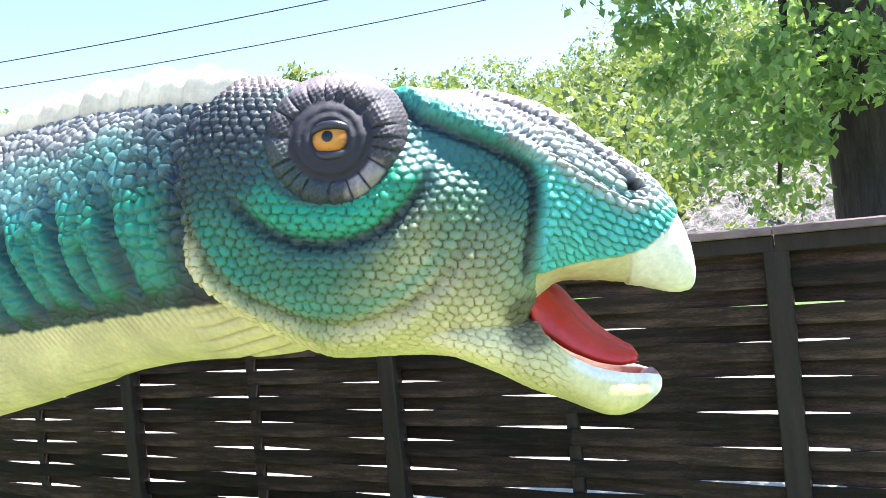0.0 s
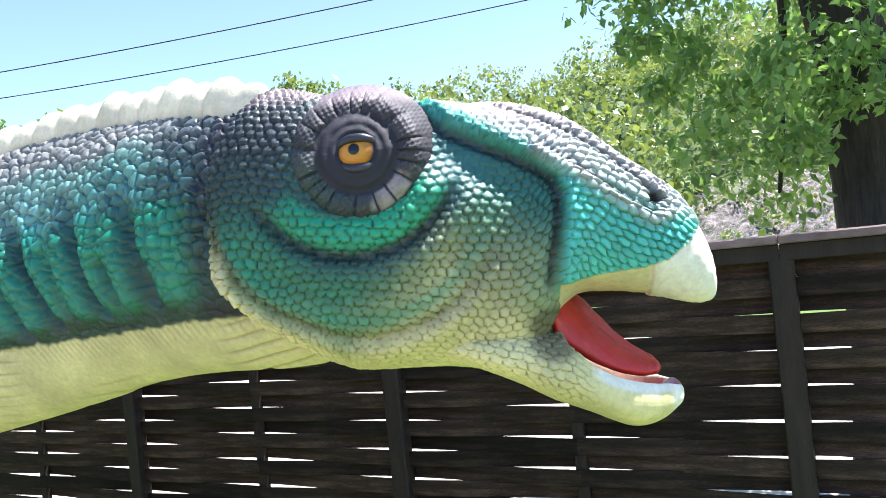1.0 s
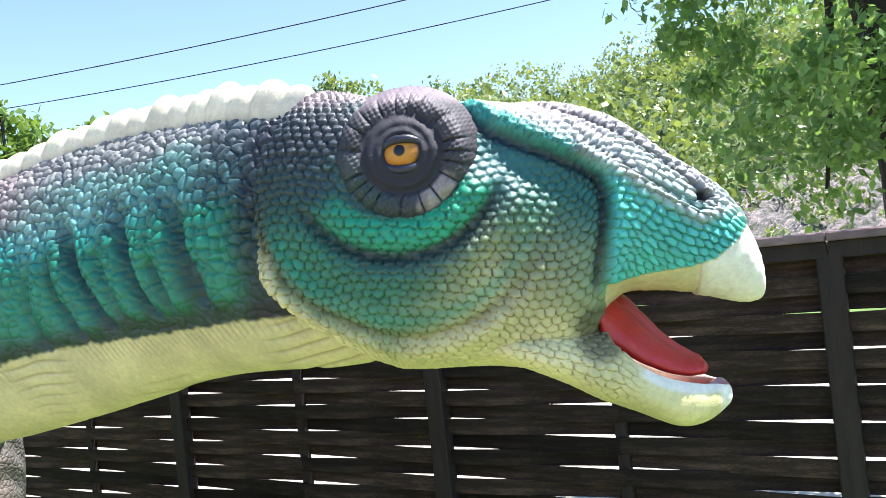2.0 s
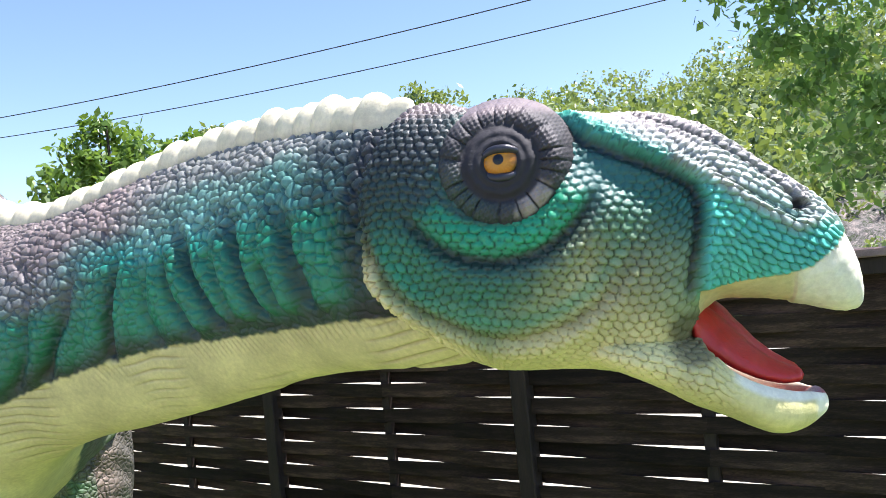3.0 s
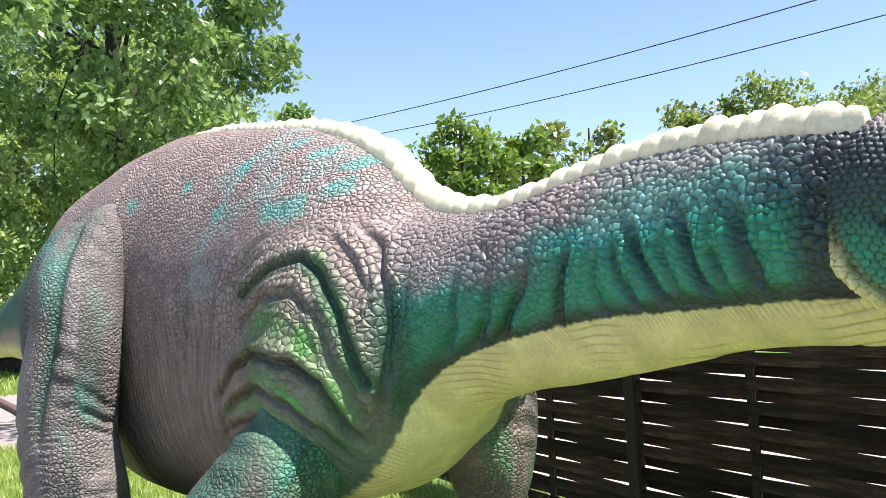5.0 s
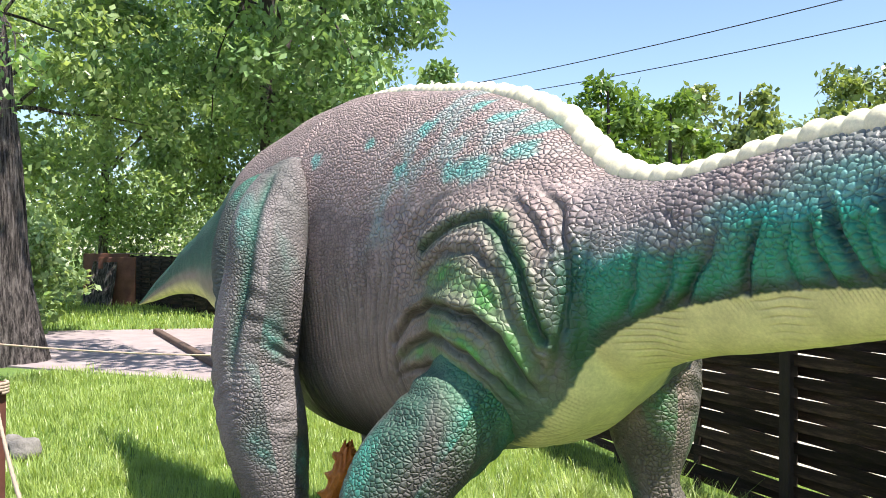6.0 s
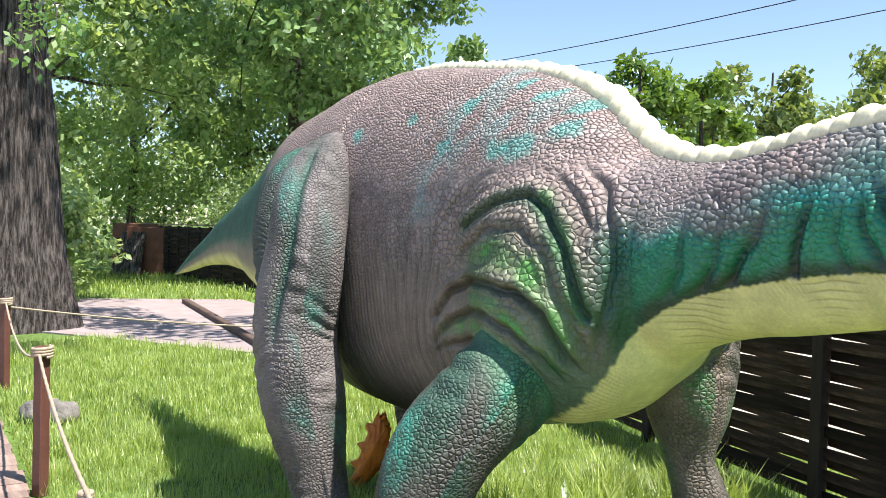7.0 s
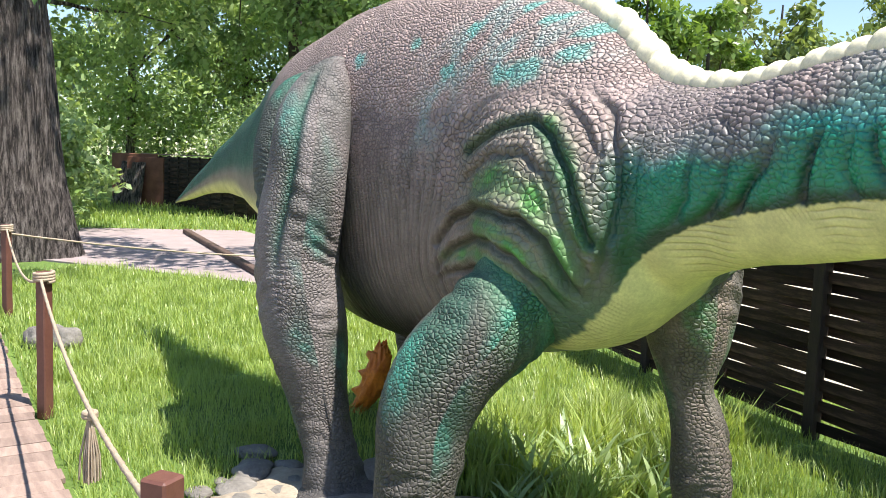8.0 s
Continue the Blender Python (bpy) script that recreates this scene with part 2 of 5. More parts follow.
strip("pavement", [(-5.5, 7.0), (-9.13, 6.05), (-12.0, 5.1), (-22, 1.6), (-27, 4.0), (-17.45, 7.55), (-15.6, 10.3), (-10.0, 8.4)], 0.012, ROADM, "pinkish paved path beyond the lawn", "path")
# unseen pale paving, added to bounce light onto the statue's near side
strip("bounce_paving", [(-14, 1.7), (8.5, -4.75), (6, -13), (-16, -7)], 0.01, ROADM, "unseen pale paving added behind the boardwalk to bounce light", "path")
# pale strip added beyond the fence so that its gaps show bright
strip("pale_ground_strip", [(-30, 18.7), (9, 1.0), (16, 9), (-20, 26)], 0.01, PALE_GROUND, "pale ground added beyond the fence to brighten its gaps", "gravel")


# ---- the dinosaur statue: one painted mesh ----
def hash3(i, j, k, seed):
    h = (i * 73856093) ^ (j * 19349663) ^ (k * 83492791) ^ (seed * 2654435761)
    h = (h ^ (h >> 13)) * 1274126177 & 0x7FFFFFFF
    h = (h ^ (h >> 16)) * 2246822519 & 0x7FFFFFFF
    return (h & 0xFFFFF) / 0xFFFFF


def cells3(P, size, jit=0.8, seed=1):
    """Irregular scales in space: nearness to the joint (0) or the middle (1) of a scale, and its random number."""
    Q = P / size
    I = np.floor(Q).astype(np.int64)
    f1, f2, rnd = np.full(len(P), 9.0), np.full(len(P), 9.0), np.zeros(len(P))
    for di in (-1, 0, 1):
        for dj in (-1, 0, 1):
            for dk in (-1, 0, 1):
                i, j, k = I[:, 0] + di, I[:, 1] + dj, I[:, 2] + dk
                a, b, c = hash3(i, j, k, seed), hash3(i, j, k, seed + 7), hash3(i, j, k, seed + 13)
                d = np.sqrt((i + 0.5 + jit * (a - 0.5) - Q[:, 0]) ** 2 + (j + 0.5 + jit * (b - 0.5) - Q[:, 1]) ** 2 + (k + 0.5 + jit * (c - 0.5) - Q[:, 2]) ** 2)
                closer = d < f1
                f2 = np.where(closer, f1, np.minimum(f2, d))
                rnd = np.where(closer, (a * 7.1 + b * 3.7) % 1, rnd)
                f1 = np.where(closer, d, f1)
    return np.clip((f2 - f1) * 1.6, 0, 1), rnd


def cells2(u, v, su, sv, jit=0.35, seed=1):
    """Scales in staggered rows: nearness to the middle, the random number, and the height within the scale."""
    U, W = u / su, v / sv
    J0, f1, f2, rnd, off = np.floor(W).astype(np.int64), np.full(u.shape, 9.0), np.full(u.shape, 9.0), np.zeros(u.shape), np.zeros(u.shape)
    for dj in (-1, 0, 1):
        j = J0 + dj
        sh = 0.5 * (j % 2)
        I0 = np.floor(U - sh).astype(np.int64)
        for di in (-1, 0, 1):
            i = I0 + di
            a, b = hash3(i, j, i * 0, seed), hash3(i, j, i * 0, seed + 5)
            du, dv = i + 0.5 + sh + jit * (a - 0.5) - U, j + 0.5 + jit * (b - 0.5) - W
            d = np.sqrt(du**2 + dv**2)
            closer = d < f1
            f2 = np.where(closer, f1, np.minimum(f2, d))
            rnd, off, f1 = np.where(closer, (a * 5.3 + b) % 1, rnd), np.where(closer, -dv, off), np.where(closer, d, f1)
    return np.clip((f2 - f1) * 1.7, 0, 1), rnd, off


def wob(x, y, s, seed=0.0):
    """A soft random field between -1 and 1."""
    return (np.sin(x * s * 1.7 + y * s * 0.9 + seed) + np.sin(-x * s * 0.8 + y * s * 2.1 + 1.7 * seed + 2) + np.sin(x * s * 2.9 - y * s * 1.3 + seed * 0.6 + 4)) / 3


def grid_normals(V):
    N = np.cross(np.gradient(V, axis=0), np.roll(V, -1, 1) - np.roll(V, 1, 1))
    return N / (np.linalg.norm(N, axis=2)[..., None] + 1e-12)


def polyline(x, z, pts):
    """Distance to a polyline, positive on its left."""
    best, sign = np.full(x.shape, 9.0), np.ones(x.shape)
    for (ax, az), (bx, bz) in zip(pts[:-1], pts[1:]):
        dx, dz = bx - ax, bz - az
        t = np.clip(((x - ax) * dx + (z - az) * dz) / (dx * dx + dz * dz), 0, 1)
        d = np.hypot(x - ax - t * dx, z - az - t * dz)
        c = dx * (z - az) - dz * (x - ax)
        near = d < best
        best, sign = np.where(near, d, best), np.where(near, np.sign(c), sign)
    return best * sign


def paint(col, mask, colour, rough=None):
    k = np.clip(mask, 0, 1)[..., None]
    col[..., :3] += k * (np.array(colour) - col[..., :3])
    if rough is not None:
        col[..., 3] += k[..., 0] * (rough - col[..., 3])


CREAM, WHITE, BLACK = (0.73, 0.67, 0.31), (0.86, 0.83, 0.66), (0.014, 0.016, 0.022)
GREEN, TEAL, MAUVE = (0.013, 0.21, 0.115), (0.022, 0.33, 0.28), (0.32, 0.245, 0.225)
AQUA, GRASSY, BROWN = (0.04, 0.58, 0.47), (0.05, 0.36, 0.04), (0.23, 0.19, 0.16)
SHELLS = []


def shell(V, col, wrap=True, moulding=0.0, grain=1.0, large=0.0):
    """Adds a finished surface with its sprayed colour, painted-in shade and the depth of its moulded scales."""
    nu, nv = V.shape[:2]
    SHELLS.append((V.reshape(-1, 3), col.reshape(-1, 4), grid_faces(nu, nv, wrap), np.broadcast_to(moulding, (nu, nv)).reshape(-1), np.full(nu * nv, grain), np.broadcast_to(large, (nu, nv)).reshape(-1)))


def around(n, near=0.72):
    """Angles round a section, set closer on the flank that faces the visitors (angle 0); -pi/2 is below."""
    k = int(n * near)
    return np.concatenate([np.linspace(-np.pi / 2, np.pi / 2, k, endpoint=False), np.linspace(np.pi / 2, 1.5 * np.pi, n - k, endpoint=False)])


def loft(S, sides, plan_y, top, bot, half, power, xs):
    """Sections in upright planes across a line in plan. Returns places, height fraction and arc length."""
    a = around(sides)
    T = np.gradient(np.stack([xs, plan_y], -1), axis=0)
    T /= np.linalg.norm(T, axis=1)[:, None]
    side = np.stack([T[:, 1], -T[:, 0]], -1)
    side *= np.where(side[:, 1:] < 0, 1, -1)
    mid, h = (top + bot) / 2, (top - bot) / 2
    # angles at even steps of girth within each quarter
    turn, quarter = np.broadcast_to(a, (len(xs), sides)).copy(), np.linspace(0, np.pi / 2, 300)
    for i in range(len(xs)):
        px, pz = half[i] * np.cos(quarter) ** (2 / power[i]), h[i] * np.sin(quarter) ** (2 / power[i])
        run = np.r_[0, np.cumsum(np.hypot(np.diff(px), np.diff(pz)))]
        q = np.floor((a + np.pi / 2) / (np.pi / 2) + 1e-9).astype(int)
        u = (a + np.pi / 2) / (np.pi / 2) - q
        rising = np.interp(u, run / run[-1], quarter)
        falling = np.pi / 2 - np.interp(1 - u, run / run[-1], quarter)
        turn[i] = (q - 1) * np.pi / 2 + np.where(q % 2 == 1, rising, falling)
    c, s = np.cos(turn), np.sin(turn)
    ca, sa = np.sign(c) * np.abs(c) ** (2 / power[:, None]), np.sign(s) * np.abs(s) ** (2 / power[:, None])
    lat = half[:, None] * ca
    V = np.empty((len(xs), sides, 3))
    V[..., 0] = xs[:, None] + lat * side[:, :1]
    V[..., 1] = plan_y[:, None] + lat * side[:, 1:]
    V[..., 2] = mid[:, None] + h[:, None] * sa
    return V, (sa + 1) / 2, a


NECK = [  # x, y, top, underside, half width
    (-0.22, 1.82, 1.850, 1.480, 0.100), (-0.36, 1.865, 1.875, 1.468, 0.115), (-0.48, 1.945, 1.905, 1.463, 0.125), (-0.62, 2.055, 1.926, 1.447, 0.135),
    (-0.78, 2.16, 1.938, 1.410, 0.140), (-0.98, 2.265, 1.935, 1.365, 0.145), (-1.18, 2.35, 1.906, 1.325, 0.165), (-1.36, 2.425, 1.877, 1.293, 0.190),
    (-1.53, 2.492, 1.868, 1.235, 0.230), (-1.65, 2.54, 1.881, 1.160, 0.270), (-1.77, 2.588, 1.915, 1.050, 0.310), (-1.89, 2.635, 1.995, 0.960, 0.345),
]
BODY = [
    (-2.02, 2.69, 2.107, 0.890, 0.380), (-2.20, 2.755, 2.209, 0.830, 0.410), (-2.50, 2.86, 2.316, 0.760, 0.440), (-2.90, 2.97, 2.390, 0.680, 0.480),
    (-3.33, 3.06, 2.450, 0.650, 0.500), (-3.70, 3.12, 2.440, 0.660, 0.480), (-4.00, 3.15, 2.390, 0.720, 0.440), (-4.30, 3.15, 2.300, 0.850, 0.360),
    (-4.63, 3.22, 2.218, 0.990, 0.300), (-5.03, 3.31, 2.010, 1.115, 0.225), (-5.57, 3.45, 1.815, 1.270, 0.145), (-6.13, 3.57, 1.600, 1.285, 0.085),
    (-6.86, 3.63, 1.190, 1.160, 0.014),
]


SHOULDER_CREASES = [  # depth, then places along the back and up; each runs over its arch from behind to the front
    (0.024, [(-1.90, 1.86), (-1.78, 1.76), (-1.70, 1.63), (-1.685, 1.49), (-1.70, 1.376), (-1.757, 1.26), (-1.82, 1.15)]),
    (0.012, [(-2.59, 1.65), (-2.508, 1.74), (-2.338, 1.833), (-2.16, 1.866), (-1.975, 1.822), (-1.851, 1.726), (-1.754, 1.612)]),
    (0.026, [(-2.415, 1.637), (-2.21, 1.722), (-2.038, 1.736), (-1.923, 1.671), (-1.833, 1.551), (-1.785, 1.444), (-1.757, 1.344)]),
    (0.016, [(-2.445, 1.517), (-2.235, 1.611), (-2.026, 1.619), (-1.906, 1.552), (-1.857, 1.465), (-1.806, 1.342), (-1.792, 1.242)]),
    (0.040, [(-2.68, 1.234), (-2.529, 1.35), (-2.343, 1.409), (-2.12, 1.425), (-1.96, 1.405), (-1.88, 1.35), (-1.855, 1.275), (-1.83, 1.163)]),
    (0.026, [(-2.70, 1.121), (-2.546, 1.228), (-2.30, 1.30), (-2.14, 1.315), (-1.99, 1.292), (-1.905, 1.227), (-1.871, 1.128)]),
    (0.022, [(-2.83, 1.011), (-2.669, 1.098), (-2.40, 1.17), (-2.115, 1.195), (-2.0, 1.15), (-1.96, 1.06)]),
]
GREEN_STROKES = [  # half width, then the sprayed line
    (0.040, [(-2.30, 1.51), (-2.10, 1.545), (-1.92, 1.48), (-1.855, 1.36), (-1.83, 1.24)]),
    (0.026, [(-2.24, 1.36), (-2.05, 1.36), (-1.93, 1.29), (-1.88, 1.19)]),
    (0.030, [(-1.96, 1.72), (-1.87, 1.62), (-1.795, 1.49), (-1.765, 1.36)]),
    (0.028, [(-2.62, 1.18), (-2.35, 1.245), (-2.08, 1.25), (-1.96, 1.18)]),
]
NECK_CREASES = [
    (1.0, [(-0.55, 1.78), (-0.515, 1.66), (-0.503, 1.56)]), (1.1, [(-0.69, 1.77), (-0.655, 1.66), (-0.615, 1.55)]), (1.0, [(-0.86, 1.77), (-0.80, 1.655), (-0.745, 1.55)]),
    (0.7, [(-0.895, 1.69), (-0.885, 1.62), (-0.84, 1.545)]), (0.9, [(-1.045, 1.76), (-1.077, 1.645), (-1.105, 1.51)]), (0.8, [(-1.18, 1.74), (-1.213, 1.61), (-1.31, 1.47)]),
    (0.7, [(-0.425, 1.73), (-0.42, 1.57)]), (0.6, [(-1.33, 1.67), (-1.347, 1.52), (-1.43, 1.42)]), (0.5, [(-0.96, 1.68), (-0.975, 1.60), (-0.95, 1.53)]), (0.6, [(-0.59, 1.66), (-0.57, 1.55)]),
    (0.5, [(-0.74, 1.68), (-0.70, 1.55)]), (0.6, [(-1.46, 1.66), (-1.47, 1.50), (-1.53, 1.40)]),
]


def spine(n, even=True):
    """Rows along the back; uneven rows lie closer on the neck and the shoulder."""
    st = np.array(NECK + BODY)
    s = np.r_[0, np.cumsum(np.hypot(*np.diff(st[:, :2], axis=0).T))]
    fine = np.linspace(0, s[-1], 4000)
    want = np.ones(4000) if even else np.interp(spline(s, st[:, :1], fine)[:, 0], [-6, -4.1, -3.8, -2.6, -1.9, -0.4], [0.45, 0.7, 1.0, 1.15, 1.9, 2.0])
    run = np.cumsum(want)
    t = np.interp(np.linspace(run[0], run[-1], n), run, fine)
    return spline(s, st, t), t


def trunk():
    st, s = spine(1060, False)
    x0, y0, top, bot, w = st.T
    V, f, a = loft(s, 350, y0, top, bot, np.maximum(w, 0.008), np.interp(x0, [-5, -3, -1.9, -1.5, -0.5], [2, 2.2, 2.05, 1.72, 1.72]), x0)
    X, Z = np.broadcast_to(x0[:, None], f.shape), V[..., 2]
    # broad forms: shoulder, neck folds, shoulder folds, belly creases
    N = grid_normals(V)
    outward = np.sign(np.einsum("ijk,ijk->ij", N, V - V.mean(1, keepdims=True)).mean())
    N *= outward
    flank = np.exp(-(((f - 0.55) / 0.32) ** 2))
    wide = smoothstep(0.25, 0.8, np.abs(N[..., 1]))
    D = 0.17 * wide * np.exp(-(((X + 2.02) / 0.28) ** 2) - ((Z - 1.30) / 0.42) ** 2)
    D += 0.05 * np.exp(-(((X + 3.62) / 0.22) ** 2) - ((Z - 1.7) / 0.4) ** 2)
    D -= 0.03 * np.exp(-(((X + 1.66) / 0.04) ** 2)) * smoothstep(1.75, 1.55, Z) * wide
    neck = smoothstep(-1.66, -1.5, X) * smoothstep(-0.42, -0.5, X)
    fmask = neck * smoothstep(0.24, 0.32, f) * smoothstep(0.74, 0.52, f)
    fold = np.ones(f.shape)
    for k, pts in NECK_CREASES:
        d = polyline(X, Z, pts) + 0.004 * wob(X, Z, 25, k)
        fold = np.minimum(fold, 1 - min(k, 1) * np.exp(-((d / 0.024) ** 2)))
        D += fmask * k * (0.012 * np.exp(-(((np.abs(d) - 0.038) / 0.024) ** 2)) - 0.020 * np.exp(-((d / 0.015) ** 2)))
    fcr = np.interp(x0, [-2.25, -2.07, -1.9, -1.8, -1.728, -1.69, -1.616, -1.56, -1.46, -1.25, -1.05, -0.85, -0.68, -0.52, -0.40], [0, 0.063, 0.09, 0.12, 0.146, 0.166, 0.19, 0.215, 0.245, 0.265, 0.275, 0.247, 0.205, 0.195, 0.22])[:, None]
    smask = smoothstep(-2.85, -2.45, X) * smoothstep(-1.58, -1.70, X) * smoothstep(0.02, 0.15, f - fcr) * wide
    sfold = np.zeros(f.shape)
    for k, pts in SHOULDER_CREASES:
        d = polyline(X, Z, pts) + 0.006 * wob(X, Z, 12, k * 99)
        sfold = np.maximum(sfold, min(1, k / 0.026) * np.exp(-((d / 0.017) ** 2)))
        k = k * smoothstep(1.90, 1.72, Z)
        D += smask * (0.50 * k * np.exp(-(((d - 0.034) / 0.024) ** 2)) + 0.20 * k * np.exp(-(((d + 0.05) / 0.03) ** 2)) - 0.80 * k * np.exp(-((d / 0.013) ** 2)))
        D += smask * 0.12 * k * np.sin(d * 210) * np.exp(-(((d + 0.03) / 0.05) ** 2))
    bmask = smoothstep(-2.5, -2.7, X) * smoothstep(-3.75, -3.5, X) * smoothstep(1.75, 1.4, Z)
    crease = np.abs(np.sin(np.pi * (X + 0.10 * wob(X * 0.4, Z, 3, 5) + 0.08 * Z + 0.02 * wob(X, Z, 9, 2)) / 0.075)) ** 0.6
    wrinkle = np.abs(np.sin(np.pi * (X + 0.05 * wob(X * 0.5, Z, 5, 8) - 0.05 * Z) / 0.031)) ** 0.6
    D += bmask * (0.016 * (crease - 0.7) * smoothstep(-0.4, 0.4, wob(X, Z, 2.5, 4)) + 0.009 * (wrinkle - 0.7))
    hip = np.exp(-(((X + 3.62 - 0.1 * (Z - 2)) / 0.03) ** 2)) * smoothstep(1.5, 1.9, Z) * smoothstep(2.42, 2.3, Z)
    D -= 0.025 * hip
    D += 0.006 * wob(X, Z, 5, 1) * smoothstep(-1.2, -2.0, X)
    V = V + N * D[..., None]
    # scales
    P = V.reshape(-1, 3)
    e1, r1 = cells3(P * np.array([1, 1, 1.15]) / np.interp(P[:, 0], [-3.5, -2.0, -1.2], [1.1, 1.1, 1.0])[:, None], 0.0235, 0.85, 3)
    e2, r2 = cells3(P * np.array([1, 1, 1.1]), 0.031, 0.85, 5)
    e1, r1, e2, r2 = (q.reshape(f.shape) for q in (e1, r1, e2, r2))
    big = smoothstep(-1.45, -1.75, X) * smoothstep(2.25, 1.95, Z) * smoothstep(-2.9, -2.6, X)
    E, R = e1 + big * (e2 - e1), r1 + big * (r2 - r1)
    fc = np.interp(x0, [-2.25, -2.07, -1.9, -1.8, -1.728, -1.69, -1.616, -1.56, -1.46, -1.25, -1.05, -0.85, -0.68, -0.52, -0.40], [0, 0.063, 0.09, 0.12, 0.146, 0.166, 0.19, 0.215, 0.245, 0.265, 0.275, 0.247, 0.205, 0.195, 0.22])[:, None]
    edge = f - fc + 0.006 * wob(X, Z, 47) + 0.006 * wob(X, Z, 110, 2)
    cream = smoothstep(0.012, -0.004, edge) * (fc > 0.01)
    dome = smoothstep(0.0, 0.30, E) * (0.8 + 0.2 * E)
    strength = (1 - cream) * (0.35 + 0.65 * smoothstep(0.28, 0.6, f) * (1 - 0.35 * fmask)) * (1 - 0.35 * bmask * smoothstep(1.55, 1.35, Z))
    along = np.sin(np.pi * (Z - 0.12 * X + 0.022 * wob(X, Z, 5) + 0.006 * wob(X, Z, 17, 2)) / 0.021) ** 16 * smoothstep(-0.3, 0.3, wob(X, Z, 6, 3))
    across = np.sin(np.pi * (X + 0.35 * Z + 0.012 * wob(X, Z, 9, 4)) / 0.014) ** 12 * smoothstep(0.10, 0.02, fc - f) * smoothstep(-0.3, 0.3, wob(X, Z, 8, 1))
    lines = np.clip(along + across, 0, 1)
    mould = smoothstep(-1.35, -1.60, X) * strength * (1 - 0.6 * sfold * smask)
    strength = strength * (1 - smoothstep(-1.35, -1.60, X))
    D = strength * 0.0105 * (dome - 0.6) * (0.7 + 0.6 * R) - 0.0034 * cream * lines
    V = V + N * D[..., None]
    # sprayed colour, with shade painted into creases and hollows
    col = np.empty(f.shape + (4,))
    col[..., :3], col[..., 3] = MAUVE, 0.58
    upper = np.interp(x0, [-1.8, -1.42, -1.14, -0.89, -0.64, -0.45], [0.60, 0.60, 0.64, 0.56, 0.62, 0.66])[:, None]
    n2 = wob(X, Z, 11, 3)
    nm = smoothstep(-1.80, -1.60, X)
    paint(col, nm * smoothstep(upper + 0.20, upper + 0.04, f + 0.05 * n2), TEAL, 0.28)
    paint(col, nm * smoothstep(-1.15, -0.85, X) * smoothstep(0.56, 0.68, f + 0.06 * n2) * 0.8, (0.115, 0.33, 0.275), 0.27)
    paint(col, nm * smoothstep(-1.25, -0.95, X) * smoothstep(0.78, 0.90, f + 0.05 * n2) * 0.8, (0.25, 0.225, 0.215), 0.33)
    paint(col, nm * np.exp(-(((X + 0.86) / 0.13) ** 2) - ((f - 0.72) / 0.10) ** 2) * 0.7 * smoothstep(-0.4, 0.3, wob(X, Z, 17, 4)), (0.25, 0.50, 0.44), 0.26)
    # shadow of the head's rear edge on the neck, painted dark
    paint(col, nm * smoothstep(-0.56, -0.47, X) * smoothstep(0.45, 0.6, f + 0.08 * n2) * 0.7, (0.02, 0.05, 0.06), 0.32)
    # dark wedges at the upper ends of three neck creases
    for wx, wz in ((-0.565, 1.735), (-0.70, 1.725), (-0.86, 1.70)):
        paint(col, np.exp(-(((X - wx - 0.3 * (1.73 - Z)) / 0.030) ** 2) - ((Z - wz) / 0.060) ** 2) * 0.85, (0.012, 0.03, 0.045), 0.3)
    paint(col, nm * smoothstep(upper + 0.06, upper - 0.06, f + 0.04 * n2), GREEN, 0.36)
    paint(col, nm * smoothstep(-1.25, -1.1, X) * smoothstep(upper + 0.02, upper - 0.1, f) * smoothstep(0.3, 0.9, fold) * 0.5, (0.02, 0.30, 0.17))
    # shade in the neck folds, put into the colour
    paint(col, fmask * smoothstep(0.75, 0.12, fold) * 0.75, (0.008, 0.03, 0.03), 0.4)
    paint(col, nm * smoothstep(0.12, 0.03, f - fc + 0.03 * n2) * 0.8, (0.034, 0.028, 0.024), 0.5)
    # neck painted black for shade where it tucks under the head
    paint(col, smoothstep(-0.445, -0.395, X) * 0.85, BLACK, 0.45)
    # the flank turns browner downwards, and darker low on the belly
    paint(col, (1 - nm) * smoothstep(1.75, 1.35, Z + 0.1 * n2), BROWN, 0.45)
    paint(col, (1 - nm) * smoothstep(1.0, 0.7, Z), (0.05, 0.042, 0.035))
    # flank wrinkles painted darker so that their shade shows
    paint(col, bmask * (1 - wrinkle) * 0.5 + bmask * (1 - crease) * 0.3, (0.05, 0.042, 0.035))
    sh = np.exp(-(((X + 2.12 - 0.25 * (1.4 - Z)) / 0.27) ** 2) - ((Z - 1.42) / 0.30) ** 2)
    paint(col, np.clip(sh * 1.2, 0, 1) * (0.35 + 0.4 * smoothstep(-0.5, 0.5, wob(X, Z, 6, 5))), (0.085, 0.15, 0.055), 0.56)
    for k, pts in GREEN_STROKES:
        paint(col, smask * np.exp(-((polyline(X, Z, pts) / k) ** 2)) * (0.35 + 0.45 * smoothstep(-0.4, 0.4, wob(X, Z, 14, k * 50))), (0.07, 0.33, 0.045), 0.5)
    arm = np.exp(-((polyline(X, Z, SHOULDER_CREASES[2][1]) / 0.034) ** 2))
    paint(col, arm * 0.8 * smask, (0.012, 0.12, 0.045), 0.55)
    # dark paint stands for shade in the shoulder creases
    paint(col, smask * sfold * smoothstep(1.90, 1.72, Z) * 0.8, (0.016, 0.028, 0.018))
    # darker green low on the shoulder
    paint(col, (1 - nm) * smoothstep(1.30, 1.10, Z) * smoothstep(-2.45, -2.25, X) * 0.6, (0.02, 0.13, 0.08))
